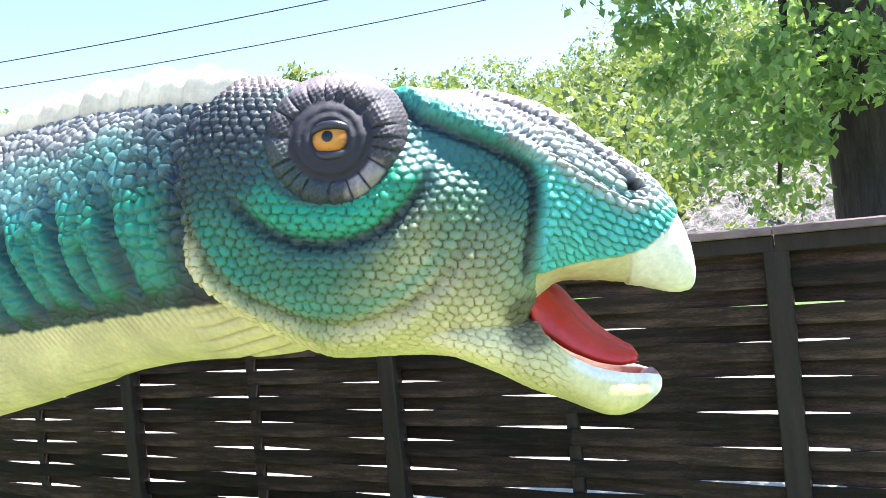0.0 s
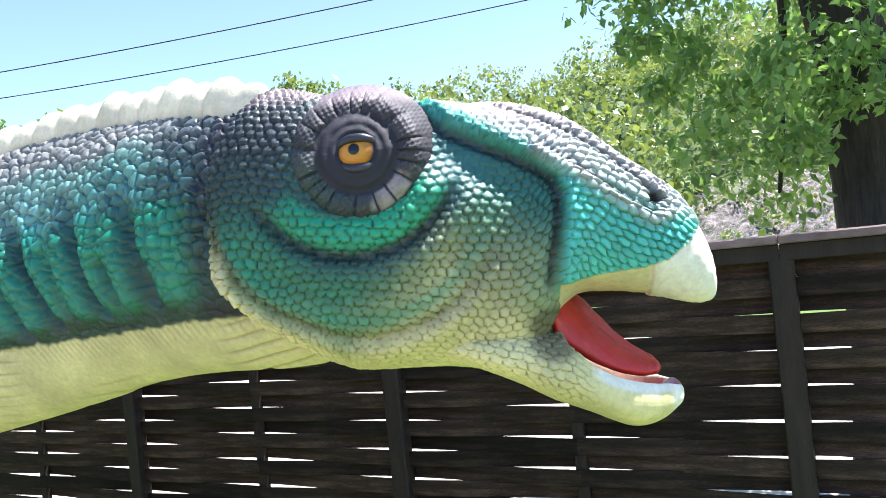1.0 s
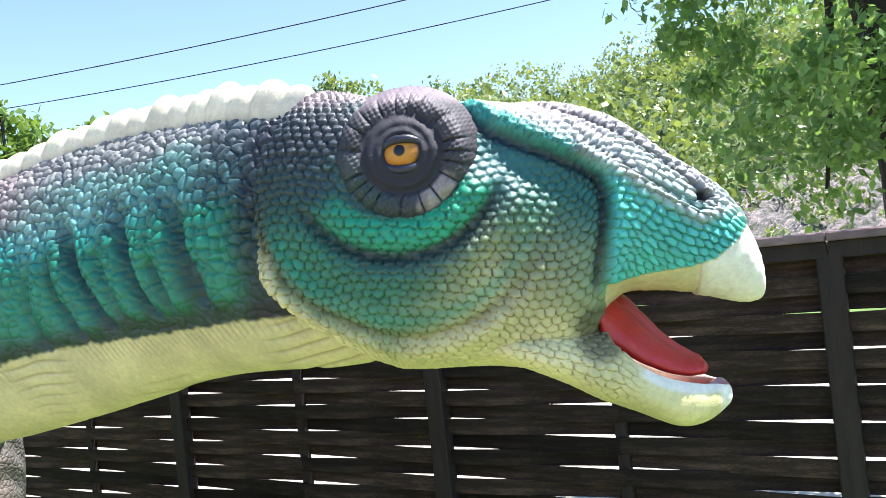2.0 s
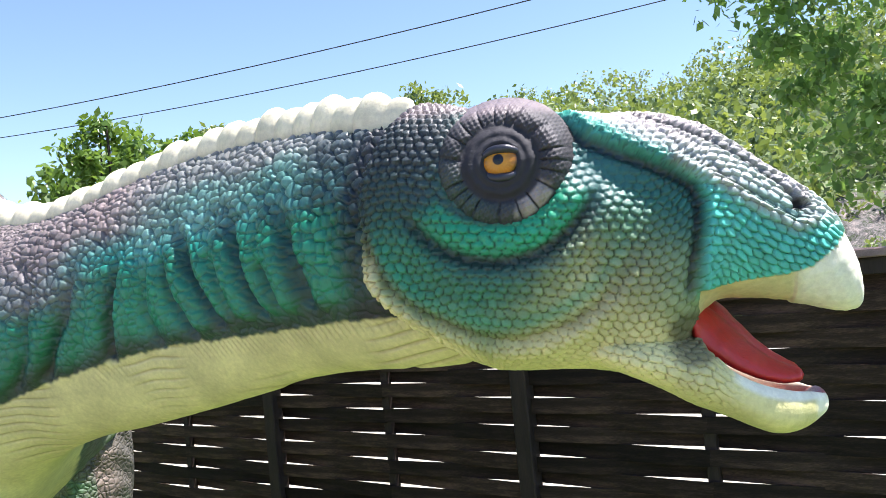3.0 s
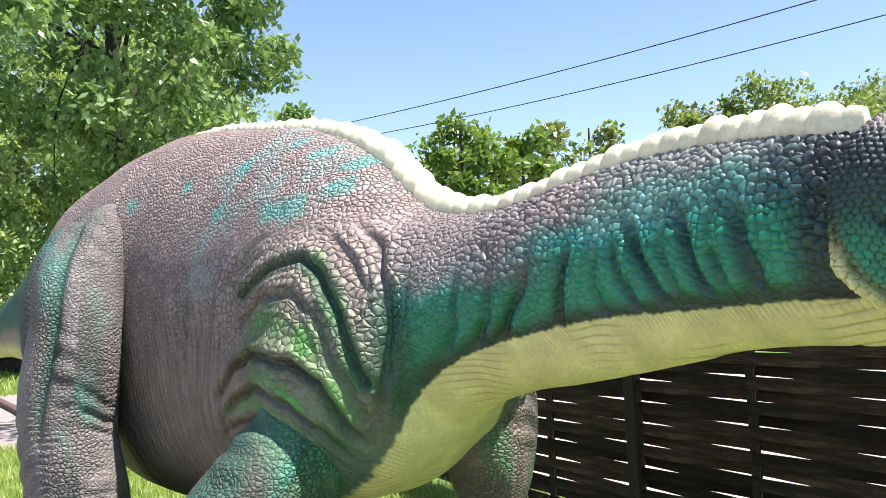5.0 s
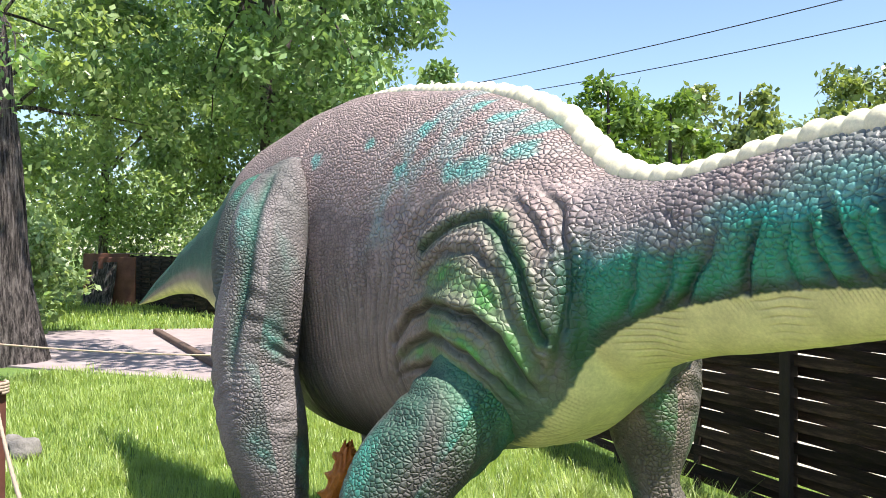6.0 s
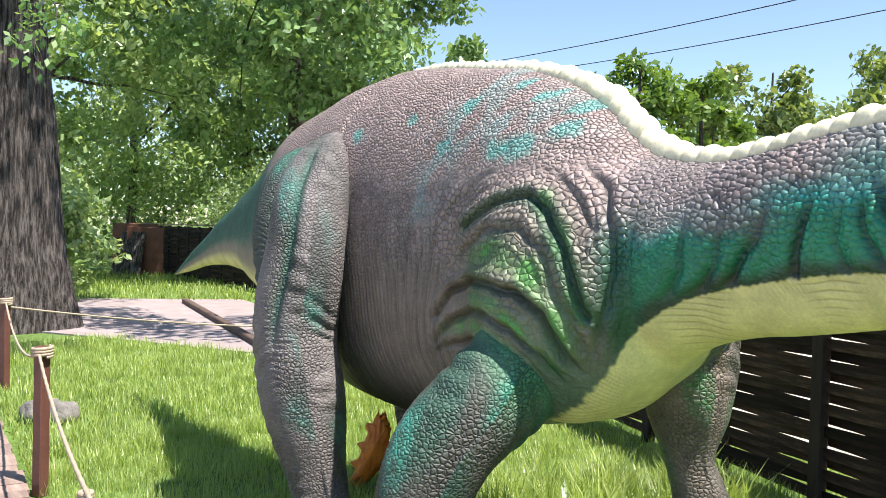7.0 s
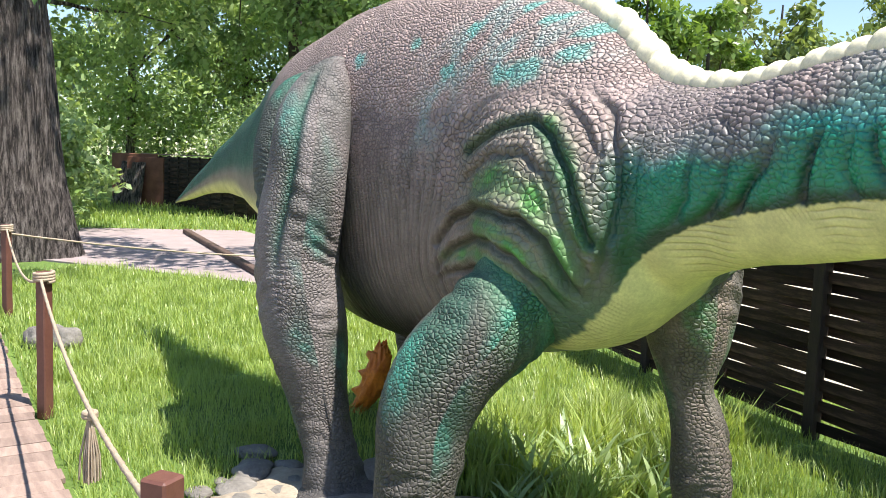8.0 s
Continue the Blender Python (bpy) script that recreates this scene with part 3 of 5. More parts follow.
    teal2 = np.exp(-(((X + 2.66 + 0.42 * (2.0 - Z)) / 0.12) ** 2)) * smoothstep(1.5, 1.8, Z) + np.exp(-(((X + 2.35) / 0.36) ** 2) - ((Z - 2.06) / 0.12) ** 2)
    dab = 0.6 + 0.4 * smoothstep(-0.3, 0.3, wob(X, Z, 60, 9))
    paint(col, (1 - nm) * np.clip(teal2, 0, 1) * 0.6 * smoothstep(-0.5, 0.5, wob(X, Z, 14, 8)) * dab, (0.22, 0.42, 0.40), 0.55)
    for sx, sz, sr in ((-3.41, 2.066, 0.036), (-3.0, 2.122, 0.030), (-2.69, 1.972, 0.032), (-2.21, 1.941, 0.060), (-2.32, 1.935, 0.045), (-2.035, 1.997, 0.040), (-2.06, 2.103, 0.042), (-2.233, 2.162, 0.034), (-2.62, 2.152, 0.035), (-2.41, 2.236, 0.028)):
        paint(col, smoothstep(sr * 1.35, sr * 0.45, np.hypot((X - sx) * 0.7, Z - sz) + 0.014 * wob(X, Z, 40)) * 0.7 * (0.55 + 0.45 * dab), (0.09, 0.46, 0.40), 0.55)
    paint(col, smoothstep(-1.05, -1.30, X) * smoothstep(-1.80, -1.70, X) * smoothstep(1.58, 1.66, Z + 0.03 * n2) * 0.85, (0.20, 0.17, 0.165), 0.38)
    # shaded hollow between neck base and shoulder, painted as dark green
    paint(col, np.exp(-(((X + 1.70 + 0.12 * (1.2 - Z)) / 0.055) ** 2)) * smoothstep(1.72, 1.5, Z) * 0.9, (0.008, 0.075, 0.04), 0.4)
    paint(col, smoothstep(-4.5, -4.75, X) * smoothstep(0.3, 0.5, f), (0.02, 0.12, 0.08))
    paint(col, smoothstep(-4.6, -4.8, X) * smoothstep(0.3, 0.12, f), CREAM)
    paint(col, cream, CREAM, 0.55)
    # shade of the fine throat wrinkles, painted into the cream
    paint(col, cream * lines * 0.55, (0.30, 0.24, 0.09))
    col[..., :3] *= (1 - strength * 0.6 * (1 - smoothstep(0.0, 0.16, E)))[..., None]
    col[..., :3] *= (0.82 + 0.36 * R * strength + 0.18 * (1 - strength))[..., None]
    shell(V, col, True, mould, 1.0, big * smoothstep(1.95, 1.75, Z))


trunk()

HEAD = [  # x, top, underside, half width
    (-0.418, 1.76, 1.58, 0.040), (-0.413, 1.82, 1.54, 0.110), (-0.400, 1.860, 1.505, 0.145), (-0.372, 1.885, 1.480, 0.162), (-0.33, 1.885, 1.470, 0.168),
    (-0.25, 1.868, 1.467, 0.174), (-0.17, 1.855, 1.464, 0.174), (-0.10, 1.846, 1.458, 0.167), (-0.04, 1.839, 1.447, 0.155), (0.01, 1.836, 1.447, 0.143),
    (0.04, 1.829, 1.472, 0.134), (0.065, 1.820, 1.515, 0.126), (0.09, 1.810, 1.537, 0.119), (0.134, 1.780, 1.540, 0.105), (0.18, 1.740, 1.534, 0.090),
    (0.226, 1.705, 1.524, 0.075), (0.26, 1.672, 1.514, 0.062), (0.283, 1.630, 1.512, 0.047), (0.297, 1.587, 1.518, 0.030), (0.304, 1.552, 1.532, 0.006),
]
HEAD_Y = 1.815
EYE = (-0.192, 1.768)
BROW = [(-0.112, 1.835), (-0.073, 1.798), (-0.035, 1.777), (0.010, 1.755), (0.042, 1.737), (0.070, 1.715), (0.080, 1.689), (0.074, 1.644), (0.064, 1.604), (0.056, 1.555)]
RIDGE_A = [(0.010, 1.833), (0.056, 1.815), (0.105, 1.787), (0.152, 1.755), (0.198, 1.719), (0.225, 1.685)]
RIDGE_B = [(0.045, 1.748), (0.105, 1.709), (0.150, 1.677), (0.205, 1.642), (0.232, 1.648)]


def head():
    st = np.array(HEAD)
    n = 330
    q = np.linspace(0, len(st) - 1, n)
    xs = spline(np.arange(len(st)), st[:, :1], q)[:, 0]
    xs = np.linspace(xs[0], xs[-1], n) * 0.75 + xs * 0.25
    p = spline(st[:, 0], st, xs)
    top, bot, w = p[:, 1], p[:, 2], np.maximum(p[:, 3], 0.004)
    V, f, a = loft(xs, 360, np.full(n, HEAD_Y), top, bot, w, np.interp(xs, [-0.44, -0.2, -0.05, 0.1, 0.3], [2.7, 3.5, 2.6, 2.2, 2.0]), xs)
    rear = smoothstep(-0.18, -0.41, xs)[:, None]
    V[..., 0] += rear * (0.13 * np.clip((0.30 - f) / 0.30, 0, 1) ** 1.5 + 0.05 * np.clip((f - 0.72) / 0.28, 0, 1) ** 1.4)
    N = grid_normals(V)
    N *= np.sign(np.einsum("ijk,ijk->ij", N, V - V.mean(1, keepdims=True)).mean())
    X, Z = np.broadcast_to(xs[:, None], f.shape).copy(), V[..., 2]
    flank = smoothstep(0.15, 0.6, np.abs(N[..., 1]))
    ex, ez = X - EYE[0], Z - EYE[1]
    re, an = np.hypot(ex, ez), np.arctan2(ez, ex)
    down = smoothstep(0.25, -0.35, np.sin(an)) * smoothstep(-0.15, -0.45, np.sin(an) + 0.12)
    # crescent fold under the eye, outer jowl fold, brow plate, nose ridges
    rc = re + 0.018 * np.cos(an + 1.0)
    D = -0.014 * flank * np.exp(-((re / 0.078) ** 6)) + down * flank * (0.008 * np.exp(-(((rc - 0.122) / 0.020) ** 2)) - 0.009 * np.exp(-(((rc - 0.152) / 0.009) ** 2)) + 0.006 * np.exp(-(((rc - 0.178) / 0.018) ** 2)))
    jow = np.hypot(X + 0.20, (Z - 1.745) * 0.95)
    jm = smoothstep(0.1, -0.5, np.sin(np.arctan2(Z - 1.745, X + 0.20))) * smoothstep(0.02, -0.12, X) * flank
    D += jm * (-0.007 * np.exp(-(((jow - 0.215) / 0.007) ** 2)) + 0.006 * np.exp(-(((jow - 0.232) / 0.012) ** 2)))
    pl = polyline(X, Z, BROW)
    gate = smoothstep(1.545, 1.575, Z) * smoothstep(-0.13, -0.10, X)
    plate = smoothstep(-0.004, 0.006, pl) * gate
    D += flank * gate * (0.017 * np.exp(-np.clip(pl, 0, 9) / 0.05) * plate - 0.007 * np.exp(-(((pl + 0.007) / 0.007) ** 2)) - 0.009 * np.exp(-(((pl + 0.035) / 0.028) ** 2)) * (pl < 0.006) * smoothstep(1.62, 1.70, Z))
    ra, rb = np.abs(polyline(X, Z, RIDGE_A)), np.abs(polyline(X, Z, RIDGE_B))
    pa, pb = polyline(X, Z, RIDGE_A), polyline(X, Z, RIDGE_B)
    D += flank * (0.005 * np.exp(-((ra / 0.008) ** 2)) - 0.009 * np.exp(-(((pa + 0.013) / 0.005) ** 2)) + 0.006 * np.exp(-((rb / 0.008) ** 2)) - 0.005 * np.exp(-(((pb - 0.012) / 0.006) ** 2)))
    nos = np.hypot((X - 0.213) * 0.8, Z - 1.673)
    D -= flank * 0.012 * smoothstep(0.010, 0.004, nos)
    lipz = np.interp(xs, [0.05, 0.11, 0.186, 0.223, 0.257, 0.275, 0.30], [1.566, 1.574, 1.575, 1.583, 1.606, 1.625, 1.66])[:, None]
    lip = smoothstep(0.003, -0.003, Z - lipz) * (X > 0.062)
    D += -0.003 * lip * (X < 0.2)
    V = V + N * D[..., None]
    # staggered scales
    arc = np.cumsum(np.linalg.norm(np.diff(V, axis=1, prepend=V[:, -1:]), axis=2), 1)
    mid = np.argmin(np.abs(a))
    arc = arc - arc[:, mid : mid + 1]
    skew = X + 0.004 * wob(X, Z, 20)
    E, R, off = cells2(skew, arc * np.where(X < -0.02, 1, 1.0) + 0.006 * wob(X, Z, 14, 3), 0.0156, 0.0122, 0.42, 11)
    dome = smoothstep(0.0, 0.45, E)
    sc = (1 - lip) * smoothstep(0.07, 0.10, re) * (0.75 + 0.25 * smoothstep(1.50, 1.60, Z)) * (1 - 0.45 * smoothstep(1.52, 1.47, Z))
    sc = sc * (0.9 + 0.1 * plate)
    hollow = np.exp(-(((X + 0.045) / 0.07) ** 2) - ((Z - 1.745) / 0.05) ** 2) * (1 - plate)
    sc = sc * (1 - 0.75 * hollow)
    # each scale rises towards its free edge
    D = sc * 0.0080 * (dome * (0.75 - 0.55 * off) - 0.5) * (0.8 + 0.4 * R)
    D += lip * 0.0006 * wob(X, Z, 160, 2)
    V = V + N * D[..., None]
    col = np.empty(f.shape + (4,))
    col[..., :3], col[..., 3] = (0.032, 0.195, 0.10), 0.46
    wv = wob(X, Z, 16, 5)
    paint(col, smoothstep(0.20, 0.12, re + 0.02 * wv) * 0.75, (0.03, 0.075, 0.075))
    zb = np.interp(xs, [-0.45, -0.40, -0.378, -0.333, -0.254, -0.17, -0.12, -0.085, -0.057, -0.016, 0.03, 0.08], [1.70, 1.67, 1.61, 1.555, 1.53, 1.545, 1.585, 1.63, 1.61, 1.565, 1.53, 1.51])[:, None]
    olive = smoothstep(zb + 0.055, zb - 0.01, Z + 0.012 * wv)
    paint(col, olive * 0.8, (0.34, 0.37, 0.14), 0.5)
    paint(col, smoothstep(zb + 0.01, zb - 0.045, Z + 0.012 * wv), CREAM, 0.55)
    paint(col, np.exp(-(((X + 0.03) / 0.105) ** 2) - ((Z - 1.585) / 0.080) ** 2) * 0.75, (0.35, 0.34, 0.16), 0.46)
    cres = down * smoothstep(0.095, 0.108, rc) * smoothstep(0.150, 0.138, rc)
    paint(col, cres, (0.018, 0.32, 0.16), 0.42)
    # creases of the cheek and jowl folds get their shade painted in
    paint(col, down * np.exp(-(((rc - 0.156) / 0.010) ** 2)) * 0.8, (0.015, 0.03, 0.028))
    paint(col, jm * np.exp(-(((jow - 0.212) / 0.008) ** 2)) * 0.55 * smoothstep(1.50, 1.54, Z), (0.03, 0.05, 0.035))
    paint(col, jm * np.exp(-(((jow - 0.192) / 0.012) ** 2)) * 0.6, (0.02, 0.28, 0.15))
    # the brow's shadow on the cheek, painted as dark teal
    front = smoothstep(0.13, 0.02, -pl) * (pl < 0) * (X > -0.12) * gate
    paint(col, front * smoothstep(1.60, 1.70, Z) * 0.8, (0.015, 0.12, 0.115))
    # black paint for shade in the crease under the brow
    paint(col, gate * np.exp(-(((pl + 0.008) / 0.008) ** 2)) * 0.85, BLACK)
    paint(col, plate, (0.075, 0.48, 0.385), 0.44)
    paint(col, plate * gate * smoothstep(0.024, 0.006, pl) * smoothstep(0.075, 0.03, X) * 0.75, (0.022, 0.20, 0.15), 0.46)
    crown = np.maximum(smoothstep(0.02, 0.045, pl) * smoothstep(0.16, 0.02, X + 0.2 * (1.78 - Z)), smoothstep(1.855, 1.875, Z) * (X < -0.05))
    paint(col, gate * np.clip(crown, 0, 1) * 0.9, MAUVE, 0.45)
    above = Z - np.interp(X, [-0.10, 0.0, 0.10, 0.244, 0.30], [1.824, 1.766, 1.712, 1.643, 1.60])
    paint(col, gate * smoothstep(0.006, 0.022, pl) * smoothstep(-0.012, 0.022, above + 0.010 * wv) * 0.72, (0.60, 0.55, 0.54), 0.42)
    paint(col, gate * plate * np.exp(-((ra / 0.014) ** 2)) * 0.7 + gate * plate * np.exp(-((rb / 0.011) ** 2)) * 0.7, (0.44, 0.38, 0.37), 0.45)
    # nose grooves painted dark, as their shade
    paint(col, gate * np.exp(-(((pa + 0.013) / 0.0055) ** 2)) * 0.9 + gate * plate * np.exp(-(((pb - 0.012) / 0.004) ** 2)) * 0.6, (0.02, 0.02, 0.02))
    paint(col, smoothstep(0.014, 0.006, nos), BLACK)
    back = smoothstep(-0.345, -0.42, X) * smoothstep(1.62, 1.72, Z)
    paint(col, back * 0.75, (0.02, 0.03, 0.03))
    paint(col, smoothstep(-0.26, -0.31, X) * smoothstep(1.65, 1.75, Z) * 0.75, (0.03, 0.05, 0.052), 0.45)
    paint(col, smoothstep(-0.22, -0.29, X) * smoothstep(1.74, 1.80, Z) * 0.8, (0.03, 0.036, 0.042))
    paint(col, smoothstep(-0.10, -0.16, X) * smoothstep(1.845, 1.865, Z) * 0.85, (0.20, 0.165, 0.165))
    paint(col, smoothstep(0.035, 0.015, np.hypot((X - 0.045) * 0.7, Z - 1.51) + 0.006 * wv) * 0.75, (0.035, 0.032, 0.02))
    paint(col, lip, (0.68, 0.63, 0.33), 0.5)
    paint(col, lip * smoothstep(0.19, 0.215, X + 0.35 * (Z - 1.55) * 0), WHITE, 0.55)
    # dark joints, plus shade painted in at each scale's lower edge
    col[..., :3] *= (1 - np.clip(sc, 0, 1) * (0.70 - 0.25 * plate) * (1 - smoothstep(0.0, 0.25, E + 0.20 * off)))[..., None]
    col[..., :3] *= (0.85 + 0.3 * R * sc + 0.15 * (1 - sc))[..., None]
    shell(V, col)


head()


def lower_jaw():
    st = np.array([(-0.16, 1.53, 1.490, 0.090), (-0.08, 1.52, 1.462, 0.130), (-0.03, 1.515, 1.439, 0.140), (0.01, 1.51, 1.417, 0.136), (0.04, 1.50, 1.397, 0.130), (0.065, 1.494, 1.382, 0.120), (0.092, 1.461, 1.366, 0.110),
                   (0.122, 1.436, 1.347, 0.098), (0.15, 1.421, 1.333, 0.088), (0.18, 1.408, 1.331, 0.075), (0.212, 1.394, 1.343, 0.050), (0.228, 1.380, 1.355, 0.026), (0.233, 1.370, 1.362, 0.004)])
    lift = np.clip(st[:, 0] - 0.03, 0, 1)
    st[:, 1:3] += 0.085 * lift[:, None]
    st[:, 0] += 0.03 * lift
    xs = np.linspace(st[0, 0], st[-1, 0], 170)
    p = spline(st[:, 0], st, xs)
    top, bot, w = p[:, 1], p[:, 2], np.maximum(p[:, 3], 0.003)
    V, f, a = loft(xs, 260, np.full(len(xs), HEAD_Y), top, bot, w, np.full(len(xs), 2.4), xs)
    N = grid_normals(V)
    N *= np.sign(np.einsum("ijk,ijk->ij", N, V - V.mean(1, keepdims=True)).mean())
    X, Z, lat = np.broadcast_to(xs[:, None], f.shape), V[..., 2].copy(), np.abs(V[..., 1] - HEAD_Y) / w[:, None]
    inner = smoothstep(0.82, 0.70, lat) * (f > 0.5) * smoothstep(0.06, 0.08, X)
    V[..., 2] -= inner * 0.028 * smoothstep(0.232, 0.20, X)
    arc = np.cumsum(np.linalg.norm(np.diff(V, axis=1, prepend=V[:, -1:]), axis=2), 1)
    arc = arc - arc[:, np.argmin(np.abs(a))][:, None]
    E, R, off = cells2(X + 0.004 * wob(X, Z, 20), arc, 0.0165, 0.0125, 0.4, 12)
    sc = smoothstep(0.12, 0.05, X + 0.3 * (1.40 - Z) * 0.5) * (1 - inner)
    V = V + N * (sc * 0.0045 * (smoothstep(0, 0.45, E) * (0.75 - 0.5 * off) - 0.5))[..., None]
    col = np.empty(f.shape + (4,))
    col[..., :3], col[..., 3] = CREAM, 0.5
    paint(col, smoothstep(0.06, 0.02, np.abs(X - 0.07 + (Z - 1.40) * 0.9)) * smoothstep(1.43, 1.38, Z) * 0.35, (0.16, 0.15, 0.07))
    paint(col, smoothstep(0.62, 0.72, f) * (1 - inner) * smoothstep(0.09, 0.11, X), WHITE, 0.5)
    paint(col, smoothstep(0.206, 0.218, X), WHITE, 0.5)
    paint(col, smoothstep(0.04, 0.02, np.hypot((X - 0.05) * 0.8, Z - 1.49)) * 0.7, (0.04, 0.035, 0.02))
    paint(col, inner, (0.42, 0.13, 0.12), 0.3)
    # jaw scales: dark joints and painted shade at the lower edges
    col[..., :3] *= (1 - sc * 0.5 * (1 - smoothstep(0.0, 0.28, E + 0.2 * off)))[..., None]
    shell(V, col)


lower_jaw()


def solid_tube(path, radii, sides, flat=1.0, ends=True):
    """A smooth limb: path rows of x, y, z, radius; flat squeezes it up and down."""
    P = np.array(path, float)
    s = np.r_[0, np.cumsum(np.linalg.norm(np.diff(P[:, :3], axis=0), axis=1))]
    q = spline(s, P, np.linspace(0, s[-1], radii))
    C, r = q[:, :3], np.maximum(q[:, 3], 0.004)
    T = np.gradient(C, axis=0)
    T /= np.linalg.norm(T, axis=1)[:, None]
    A = np.cross(T, np.array([[0.5, 0.86, 0.0]]))
    A /= np.linalg.norm(A, axis=1)[:, None]
    B = np.cross(A, T)
    a = np.linspace(0, 2 * np.pi, sides, endpoint=False)
    V = C[:, None] + r[:, None, None] * (flat * np.cos(a)[None, :, None] * A[:, None] + np.sin(a)[None, :, None] * B[:, None])
    N = V - C[:, None]
    return V, N / np.linalg.norm(N, axis=2)[..., None], np.linspace(0, s[-1], radii), a


def tongue():
    V, N, s, a = solid_tube([(0.02, HEAD_Y, 1.535, 0.070), (0.065, HEAD_Y, 1.523, 0.076), (0.10, HEAD_Y, 1.489, 0.072), (0.135, HEAD_Y, 1.457, 0.062), (0.165, HEAD_Y, 1.438, 0.054), (0.188, HEAD_Y, 1.429, 0.046), (0.203, HEAD_Y, 1.426, 0.030), (0.209, HEAD_Y, 1.425, 0.003)], 70, 48, 0.29)
    col = np.empty(V.shape[:2] + (4,))
    col[..., :3], col[..., 3] = (0.52, 0.022, 0.018), 0.38
    V[..., 2] -= 0.006 * np.exp(-(((V[..., 1] - HEAD_Y) / 0.010) ** 2)) * (V[..., 2] > V[..., 2].mean(1, keepdims=True))
    shell(V, col)
    # the fleshy throat behind the tongue
    V, N, s, a = solid_tube([(0.0, HEAD_Y, 1.515, 0.05), (0.045, HEAD_Y, 1.525, 0.055), (0.066, HEAD_Y, 1.525, 0.045), (0.072, HEAD_Y, 1.515, 0.004)], 24, 40, 0.42)
    col = np.empty(V.shape[:2] + (4,))
    col[..., :3], col[..., 3] = (0.30, 0.012, 0.012), 0.35
    shell(V, col)


tongue()


def eye_turret(side):
    """The ringed socket and the glossy eye, on the visitors' side (-1) or the far side (+1)."""
    nr, na = (90, 520) if side < 0 else (40, 120)
    rho = np.linspace(0.002, 0.112, nr)[:, None]
    a = np.linspace(0, 2 * np.pi, na, endpoint=False)[None]
    h = np.interp(rho[:, 0], [0.0, 0.022, 0.026, 0.031, 0.038, 0.043, 0.047, 0.052, 0.057, 0.062, 0.069, 0.076, 0.082, 0.090, 0.112], [0.006, 0.006, 0.010, 0.012, 0.009, 0.010, 0.009, 0.005, 0.004, 0.007, 0.009, 0.009, 0.007, 0.000, -0.045])
    k = np.hanning(7) / np.hanning(7).sum()
    h = np.convolve(np.pad(h, 3, mode="edge"), k, "valid")[:, None]
    turn = a + 0.6 * (rho - 0.07)
    seg = (turn * 19 / (2 * np.pi) + 0.35 * np.sin(a * 3 + 1) + 0.25 * np.sin(a * 5)) % 1
    joint = np.exp(-((np.minimum(seg, 1 - seg) / 0.05) ** 2)) * smoothstep(0.056, 0.062, rho) * smoothstep(0.094, 0.086, rho)
    inner = smoothstep(0.030, 0.036, rho) * smoothstep(0.060, 0.054, rho)
    X0, Z0 = rho * np.cos(a), rho * np.sin(a)
    plate_r = np.floor(turn * 19 / (2 * np.pi) + 0.35 * np.sin(a * 3 + 1) + 0.25 * np.sin(a * 5))
    band = smoothstep(0.056, 0.064, rho)
    H = h - 0.0026 * joint + 0.0006 * inner * wob(X0, Z0, 150, 2) + band * (0.0016 * np.sin(plate_r * 7.3) + 0.0010 * wob(X0, Z0, 130, 1) + 0.0012 * wob(X0, Z0, 420, 5) - 0.0022 * np.abs(2 * seg - 1) ** 3)
    # the brow leans in towards the crown, the lower rim stands out
    H = H - 0.22 * np.clip(Z0, 0, 1) - 3.2 * np.clip(Z0 - 0.03, 0, 1) ** 2 + 0.03 * np.clip(-Z0, 0, 1)
    V = np.stack([EYE[0] + X0 * 0.96, np.full_like(X0, HEAD_Y) + side * (0.172 + H), EYE[1] + Z0 * 0.96], -1)
    col = np.empty(X0.shape + (4,))
    col[..., :3], col[..., 3] = (0.020, 0.020, 0.026), 0.72
    paint(col, band * (0.35 + 0.4 * np.sin(plate_r * 5.1) ** 2), (0.062, 0.058, 0.060), 0.55)
    paint(col, band * np.exp(-(((a - 3.9) / 0.8) ** 2)) * 0.8, (0.030, 0.062, 0.050), 0.5)
    paint(col, smoothstep(0.066, 0.076, rho) * smoothstep(0.062, 0.086, Z0) * 0.8, (0.22, 0.175, 0.172), 0.5)
    # patch of sunlight on the lower front plates, painted as a paler colour
    paint(col, smoothstep(0.060, 0.066, rho) * smoothstep(0.090, 0.085, rho) * smoothstep(0.50, 0.20, np.abs(a - 5.36) + 0.12 * wob(X0, Z0, 120, 3)) * (1 - joint) * 0.75, (0.40, 0.35, 0.31), 0.35)
    paint(col, joint * 0.4, BLACK)
    shell(V, col)
    # eyeball
    th, ph = np.meshgrid(np.linspace(0.02, np.pi * 0.62, 40), np.linspace(0, 2 * np.pi, 72, endpoint=False), indexing="ij")
    sx, sz, sd = np.sin(th) * np.cos(ph), np.sin(th) * np.sin(ph), np.cos(th)
    V = np.stack([EYE[0] + 0.003 + 0.0275 * sx, HEAD_Y + side * (0.1735 + 0.0135 * sd), EYE[1] - 0.002 + 0.0205 * sz], -1)
    col = np.empty(sx.shape + (4,))
    col[..., :3], col[..., 3] = (0.62, 0.27, 0.018), 0.12
    rr = np.hypot(V[..., 0] - EYE[0] + 0.001, (V[..., 2] - EYE[1] - 0.003))
    streak = np.sin(np.arctan2(V[..., 2] - EYE[1], V[..., 0] - EYE[0]) * 23) * 0.5 + 0.5
    paint(col, smoothstep(0.009, 0.022, rr) * (0.35 + 0.3 * streak), (0.40, 0.13, 0.01))
